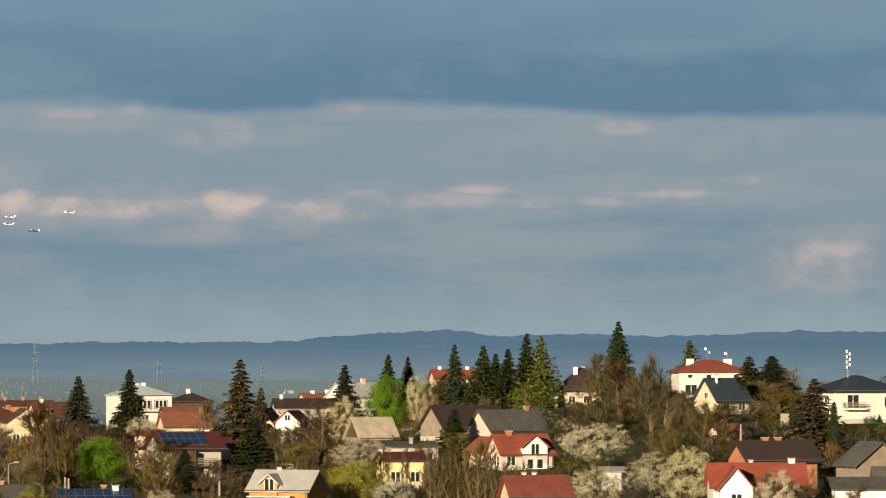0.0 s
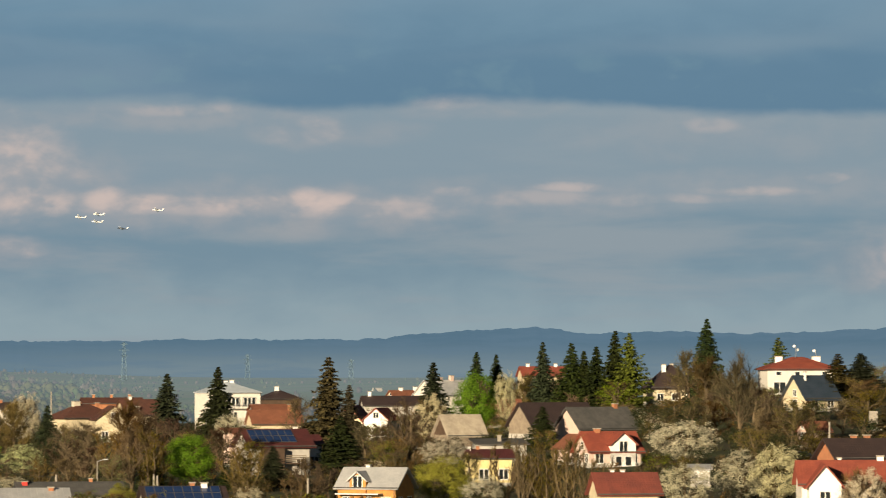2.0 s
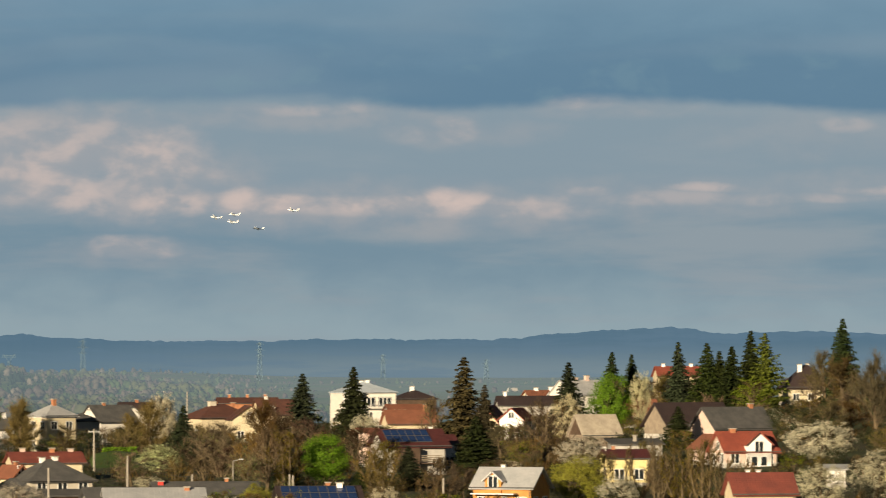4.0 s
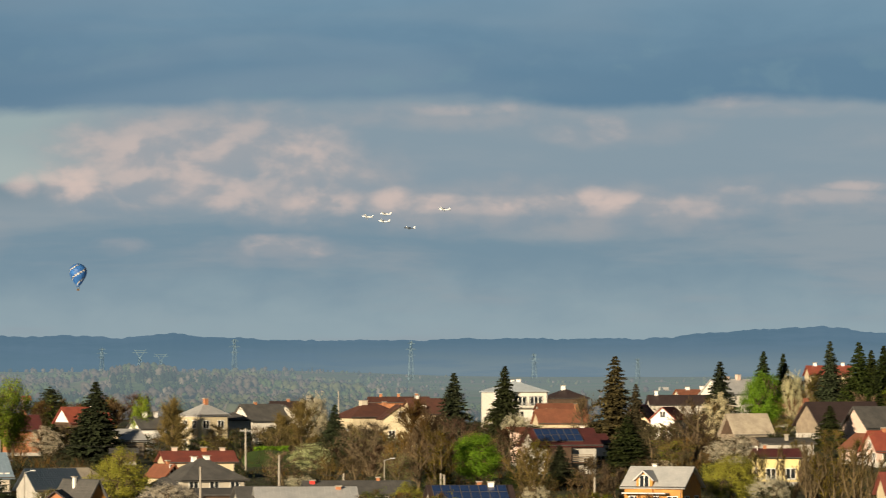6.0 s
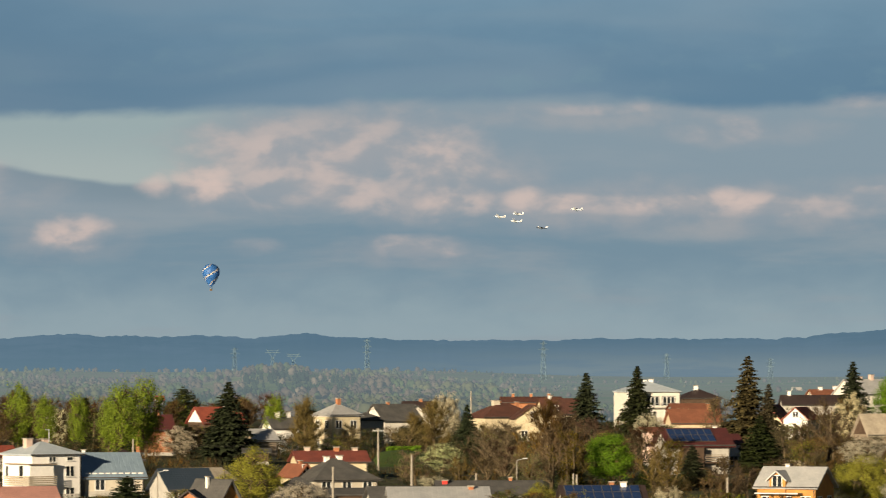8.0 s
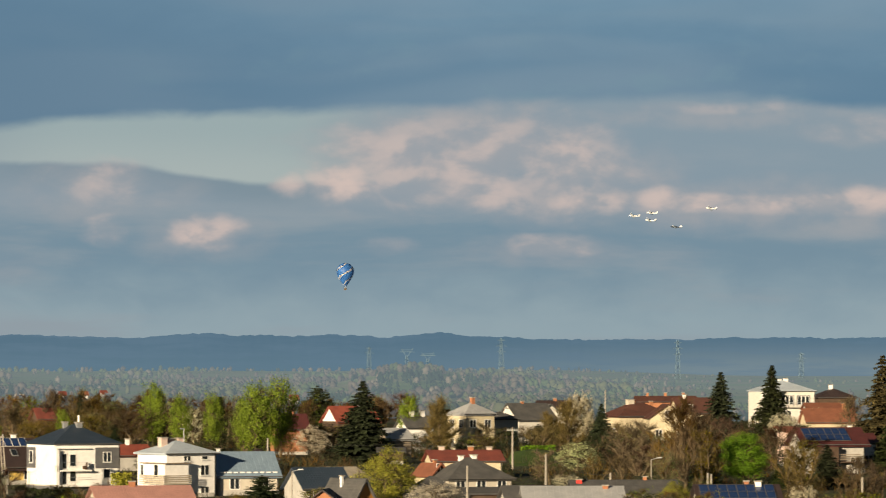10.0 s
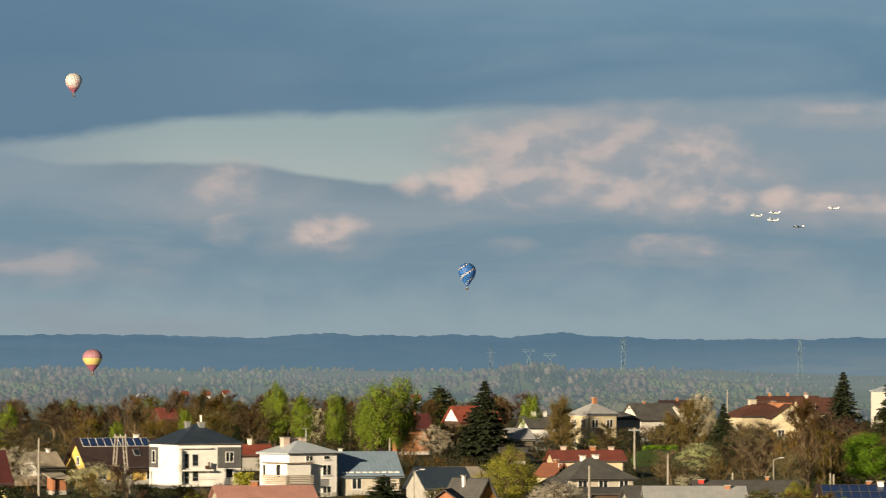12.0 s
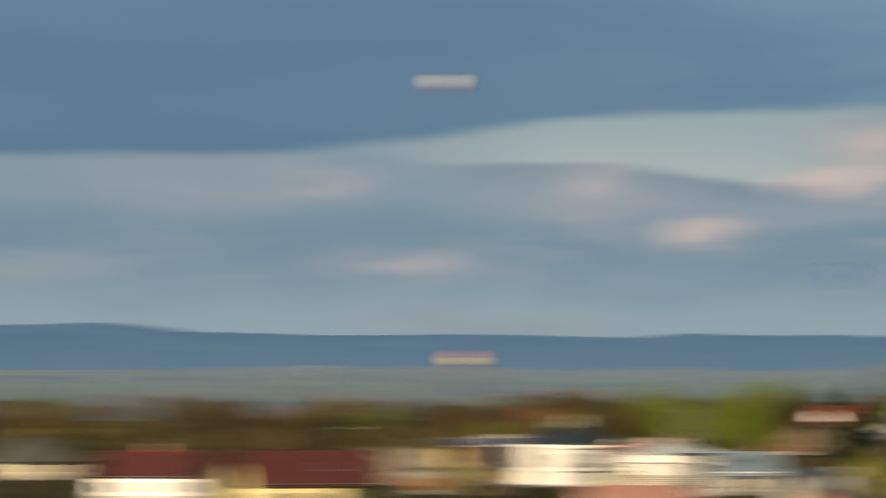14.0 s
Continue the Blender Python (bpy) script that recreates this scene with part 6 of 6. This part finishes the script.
# ---- poles, pylons ----
def pole(b, d, top, arm=True, label="grey concrete utility pole with crossarm", lamp=False):
    x, y = spot(b, d)
    g = height(x, y)
    h = lift(top, d) - g
    ob = new("street_lamp" if lamp else "utility_pole")
    ob.matrix_world = pose(x, y, g)
    tagged(ob, "slim street lamp with curved arm" if lamp else label, "lamp" if lamp else "pole")
    part("shaft", Mesh().tube((0, 0, -0.8), (0, 0, h), 0.19 if not lamp else 0.1, 0.12 if not lamp else 0.06, 7), M["concrete"], ob)
    if lamp:
        part("lamp_arm", Mesh().tube((0, 0, h), (0.9, 0, h + 0.25), 0.05, 0.04, 5), M["steel"], ob)
        part("lamp_head", Mesh().box(0.7, -0.12, h + 0.18, 1.3, 0.12, h + 0.32), M["steel"], ob)
    elif arm:
        part("crossarm", Mesh().box(-0.8, -0.07, h - 0.45, 0.8, 0.07, h - 0.33), M["steel"], ob)
        for i in (-0.7, -0.25, 0.25, 0.7):
            part("insulator", Mesh().tube((i, 0, h - 0.33), (i, 0, h - 0.12), 0.06, 0.05, 6), M["concrete"], ob)
    return Vector((x, y, g + h - 0.2))


tops = {}
for key, b, d, top in (("a", -666, 760, 755), ("b", -557, 645, 777), ("c", 62, 740, 777), ("d", 554, 640, 805), ("e", 415, 590, 826), ("f", 668, 600, 838), 
                       ("h", 1565, 1000, 665), ("i", 2033, 650, 745), ("k", 1980, 880, 664), ("l", 659, 960, 692), ("m", 495, 720, 758), ("n", 840, 620, 838), ("o", 846, 622, 840),
                       ("p", 375, 585, 866), ("q", 1112, 590, 845)):
    tops[key] = pole(b, d, top, arm=key in "am")
pole(105, 600, 836, lamp=True)
pole(740, 620, 815, lamp=True)


def cable(p, q, sag, label="thin black overhead cable"):
    c = bpy.data.curves.new("overhead_cable", "CURVE")
    c.dimensions, c.bevel_depth, c.bevel_resolution = "3D", 0.022, 1
    s = c.splines.new("POLY")
    s.points.add(16)
    for i in range(17):
        k = i / 16
        w = p.lerp(q, k) - Vector((0, 0, sag * 4 * k * (1 - k)))
        s.points[i].co = (*w, 1)
    c.materials.append(M["rubber"])
    tagged(new("overhead_cable", c), label, "cable")


cable(tops["a"], tops["b"], 0.8)
cable(tops["a"] + Vector((0.5, 0, 0)), tops["b"] + Vector((0.5, 0, 0)), 1.0)
cable(tops["b"], Vector((*spot(-412, 650), lift(777, 650))), 0.7)
cable(tops["c"], tops["m"], 1.5)
cable(tops["d"], tops["f"], 0.8)


def sign_post():
    b, d = 2110, 742
    x, y = spot(b, d)
    ob = new("utility_box")
    g = height(x, y)
    ob.matrix_world = pose(x, y, g)
    tagged(ob, "pale transformer box on a post", "box")
    part("post", Mesh().tube((0, 0, -0.6), (0, 0, 3.2), 0.15, 0.12, 6), M["concrete"], ob)
    part("cabinet", Mesh().box(-0.6, -0.5, 3.1, 0.6, 0.3, 5.0), M["concrete"], ob)
    part("bracket", Mesh().box(-0.2, -0.5, 2.2, 1.2, 0.2, 2.6), M["steel"], ob)


sign_post()


def lattice(m, p, q, w0, w1, n, r):
    """Four legs and crossed braces between two heights."""
    for i in range(n):
        a, b = i / n, (i + 1) / n
        za, zb = p + (q - p) * a, p + (q - p) * b
        wa, wb = w0 + (w1 - w0) * a, w0 + (w1 - w0) * b
        ca = [Vector((sx * wa, sy * wa, za)) for sx, sy in ((-1, -1), (1, -1), (1, 1), (-1, 1))]
        cb = [Vector((sx * wb, sy * wb, zb)) for sx, sy in ((-1, -1), (1, -1), (1, 1), (-1, 1))]
        for k in range(4):
            j = (k + 1) % 4
            m.tube(ca[k], cb[k], r, r, 3)
            m.tube(ca[k], cb[j], r * 0.7, r * 0.7, 3)
            m.tube(ca[j], cb[k], r * 0.7, r * 0.7, 3)


def pylon(b, d, top, portal=False):
    x, y = spot(b, d)
    g = height(x, y) - 2
    h = lift(top, d) - g
    ob = new("power_pylon")
    ob.matrix_world = pose(x, y, g, 0, 0, 8)
    tagged(ob, "haze-blue steel lattice pylon across the valley", "pylon", "pylons of the power line")
    body = Mesh()
    if portal:
        lattice(body, 0, h * 0.78, 2.2, 0.7, 4, 0.12)
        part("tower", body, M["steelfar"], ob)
        arms = Mesh()
        for s in (-1, 1):
            arms.tube((s * 0.7, 0, h * 0.78), (s * 3.6, 0, h), 0.22, 0.2, 4)
            arms.tube((s * 3.6, 0, h), (s * 4.6, 0, h + 1), 0.2, 0.15, 4)
        arms.tube((-5.5, 0, h * 0.93), (5.5, 0, h * 0.93), 0.25, 0.25, 4)
        arms.tube((-4.5, 0, h), (4.5, 0, h), 0.2, 0.2, 4)
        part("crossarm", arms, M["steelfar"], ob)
    else:
        lattice(body, 0, h, 2.0, 0.5, 7, 0.12)
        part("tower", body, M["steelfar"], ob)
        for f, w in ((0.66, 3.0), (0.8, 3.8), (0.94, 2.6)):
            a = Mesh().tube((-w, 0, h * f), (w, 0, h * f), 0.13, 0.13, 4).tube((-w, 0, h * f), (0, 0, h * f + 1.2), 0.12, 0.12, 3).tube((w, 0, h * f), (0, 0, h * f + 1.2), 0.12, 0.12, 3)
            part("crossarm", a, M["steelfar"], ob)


for b, d, top, portal in ((241, 3900, 616, False), (308, 3800, 621, True), (345, 3850, 628, True), (475, 3600, 600, False), (787, 3700, 604, False), (1005, 3950, 626, False), (1188, 4100, 635, False)):
    pylon(b, d, top, portal)


def lattice_post():
    b, d = -414, 640
    x, y = spot(b, d)
    g = height(x, y)
    h = lift(775, d) - g
    ob = new("lattice_pole")
    ob.matrix_world = pose(x, y, g, 0, 0, 10)
    tagged(ob, "pale splayed lattice electricity pole", "pole")
    for s in (-1, 1):
        leg = Mesh()
        ends = [(Vector((s * 1.3, 0, -0.5)), Vector((s * 0.62, 0, h))), (Vector((s * 0.85, 0, -0.5)), Vector((s * 0.28, 0, h)))]
        for p, q in ends:
            leg.tube(p, q, 0.12, 0.10, 4)
        for i in range(11):
            a = (i + 0.5) / 11
            leg.tube(ends[0][0].lerp(ends[0][1], a), ends[1][0].lerp(ends[1][1], a), 0.06, 0.06, 4)
        part("leg", leg, M["concrete"], ob)
    part("head", Mesh().box(-0.8, -0.12, h - 0.1, 0.8, 0.12, h + 0.12), M["concrete"], ob)
    for i in (-0.65, 0, 0.65):
        part("insulator", Mesh().tube((i, 0, h + 0.12), (i, 0, h + 0.4), 0.06, 0.05, 6), M["whitepaint"], ob)


lattice_post()


def parked_car(b, d, rot, mat, label):
    x, y = spot(b, d)
    ob = new("car")
    ob.matrix_world = pose(x, y, height(x, y), 0, 0, rot)
    tagged(ob, label, "car")
    body = Mesh()
    prof = [(-2.1, 0.3), (2.1, 0.3), (2.15, 0.75), (1.25, 0.9), (0.6, 1.42), (-1.2, 1.45), (-1.95, 0.95), (-2.15, 0.8)]
    for s in (-0.85, 0.85):
        body.face([(px, s, pz) for px, pz in (prof if s < 0 else prof[::-1])])
    for i in range(len(prof)):
        a, c = prof[i], prof[(i + 1) % len(prof)]
        body.face(((a[0], 0.85, a[1]), (c[0], 0.85, c[1]), (c[0], -0.85, c[1]), (a[0], -0.85, a[1])))
    part("body", body, M[mat], ob)
    part("side_window", Mesh().box(-1.3, -0.87, 0.95, 0.6, -0.84, 1.35), M["glass"], ob)
    for px in (-1.35, 1.35):
        for s in (-0.85, 0.7):
            part("wheel", Mesh().tube((px, s, 0.32), (px, s + 0.15, 0.32), 0.32, 0.32, 12), M["rubber"], ob)


parked_car(-548, 590, 5, "carpaint", "silver car parked by the pole")
parked_car(20, 585, 0, "planewhite", "white van-sized car parked by the house")
parked_car(1985, 700, 10, "planedark", "dark car parked by the fence")


# ---- balloons and aircraft ----
PROFILE = [(0.06, 0.0), (0.10, 0.05), (0.20, 0.16), (0.33, 0.32), (0.43, 0.47), (0.49, 0.62), (0.50, 0.74), (0.47, 0.86), (0.40, 0.96), (0.28, 1.05), (0.14, 1.10), (0.01, 1.12)]


def balloon(b, d, bottom, top, wide, pick, mats, label, tall=1.0):
    x, y = spot(b, d)
    z0, z1 = lift(bottom, d), lift(top, d)
    ob = new("hot_air_balloon")
    ob.matrix_world = pose(x, y, z0)
    tagged(ob, label, "balloon", "hot-air balloons over the valley")
    s = wide * d / STEP
    env_h = (z1 - z0) * 0.86
    prof = []
    for i in range(len(PROFILE) - 1):
        for k in (0, 0.25, 0.5, 0.75):
            prof.append(tuple(PROFILE[i][j] * (1 - k) + PROFILE[i + 1][j] * k for j in (0, 1)))
    prof.append(PROFILE[-1])
    n = 64
    m = Mesh().spin([(r * s, (z1 - z0) - env_h + z / 1.12 * env_h) for r, z in prof], n)
    slots = [pick(prof[a][1] / 1.12, i / n) for a in range(len(prof) - 1) for i in range(n)]
    me = m.data("envelope", [M[k] for k in mats], True, slots)
    part("envelope", me, None, ob)
    c = (z1 - z0)
    k = d / 4200
    part("basket", Mesh().box(-1.0 * k, -0.8 * k, 0, 1.0 * k, 0.8 * k, 1.5 * k), M["wicker"], ob)
    lines = Mesh()
    for sx, sy in ((-1, -1), (1, -1), (1, 1), (-1, 1)):
        lines.tube((sx * 0.9 * k, sy * 0.7 * k, 1.5 * k), (sx * 0.06 * s, sy * 0.06 * s, c - env_h), 0.08 * k, 0.08 * k, 3)
    part("suspension_lines", lines, M["rubber"], ob)
    part("burner", Mesh().box(-0.4 * k, -0.4 * k, 1.9 * k, 0.4 * k, 0.4 * k, 2.5 * k), M["steel"], ob)


def blue_pick(f, g):
    # two checked bands wind up round a blue envelope
    q = (f * 2.5 - g * 3.2 + 0.15) % 1.0
    if q < 0.20:
        return 1 if (int(g * 32) + int(f * 20)) % 3 else 2
    return 0


balloon(199, 4200, 515, 467, 31, blue_pick, ("balloon_blue", "balloon_white", "balloon_black"), "blue hot-air balloon with white checked bands")
balloon(-463, 2300, 666, 620, 35, lambda f, g: (2 if int(g * 40) % 2 else 3) if f > 0.60 else (0 if f > 0.30 else 1),
        ("balloon_yellow", "balloon_plum", "balloon_pink", "balloon_mauve"), "plum and yellow hot-air balloon near the woods")
balloon(-497, 4300, 174, 132, 30, lambda f, g: 2 if f < 0.22 else (3 if f < 0.30 else (1 if (f < 0.62 and int(g * 14 + f * 3) % 4 == 1) or f < 0.36 else 0)),
        ("balloon_white", "balloon_rose", "balloon_plum", "balloon_pink"), "white and rose patterned hot-air balloon high up")


def aircraft(b, e, d, yaw, roll, dark):
    x, y = spot(b, d)
    ob = new("aircraft")
    ob.matrix_world = pose(x, y, lift(e, d)) @ pose(0, 0, 0, 0, 6, yaw) @ pose(0, 0, 0, roll)
    tagged(ob, "small white display aircraft in flight", "aircraft", "formation of display aircraft")
    fus = Mesh()
    rings = [(-3.6, 0.10), (-3.3, 0.42), (-2.0, 0.55), (-0.5, 0.55), (1.5, 0.36), (3.6, 0.12)]
    for (x0, r0), (x1, r1) in zip(rings, rings[1:]):
        fus.tube((x0, 0, 0), (x1, 0, 0.05), r0, r1, 10)
    part("fuselage", fus, M["planedark"] if dark else M["planewhite"], ob)
    for s in (-1, 1):
        w = Mesh()
        w.slab(((-1.6, s * 0.3, -0.25), (0.1, s * 0.3, -0.25), (-0.4, s * 4.2, 0.1), (-1.3, s * 4.2, 0.1)), 0.14)
        part("wing", w, M["planewhite"], ob)
        t = Mesh()
        t.slab(((2.7, s * 0.1, 0.15), (3.6, s * 0.1, 0.15), (3.6, s * 1.5, 0.15), (3.0, s * 1.5, 0.15)), 0.08)
        part("tailplane", t, M["planewhite"], ob)
    fin = Mesh()
    fin.box(2.7, -0.05, 0.1, 3.7, 0.05, 0.9).box(3.1, -0.05, 0.9, 3.8, 0.05, 1.5)
    part("tail_fin", fin, M["planewhite"], ob)
    can = Mesh().tube((-1.3, 0, 0.45), (0.6, 0, 0.45), 0.34, 0.2, 8)
    part("canopy", can, M["glass"], ob)


for b, e, roll, dark in ((710, 384, 35, False), (742, 379, 25, False), (739, 392, 30, False), (784, 404, 20, True), (846, 371, 30, False)):
    aircraft(b, e, 3300, -18, -roll * 0.6, dark)
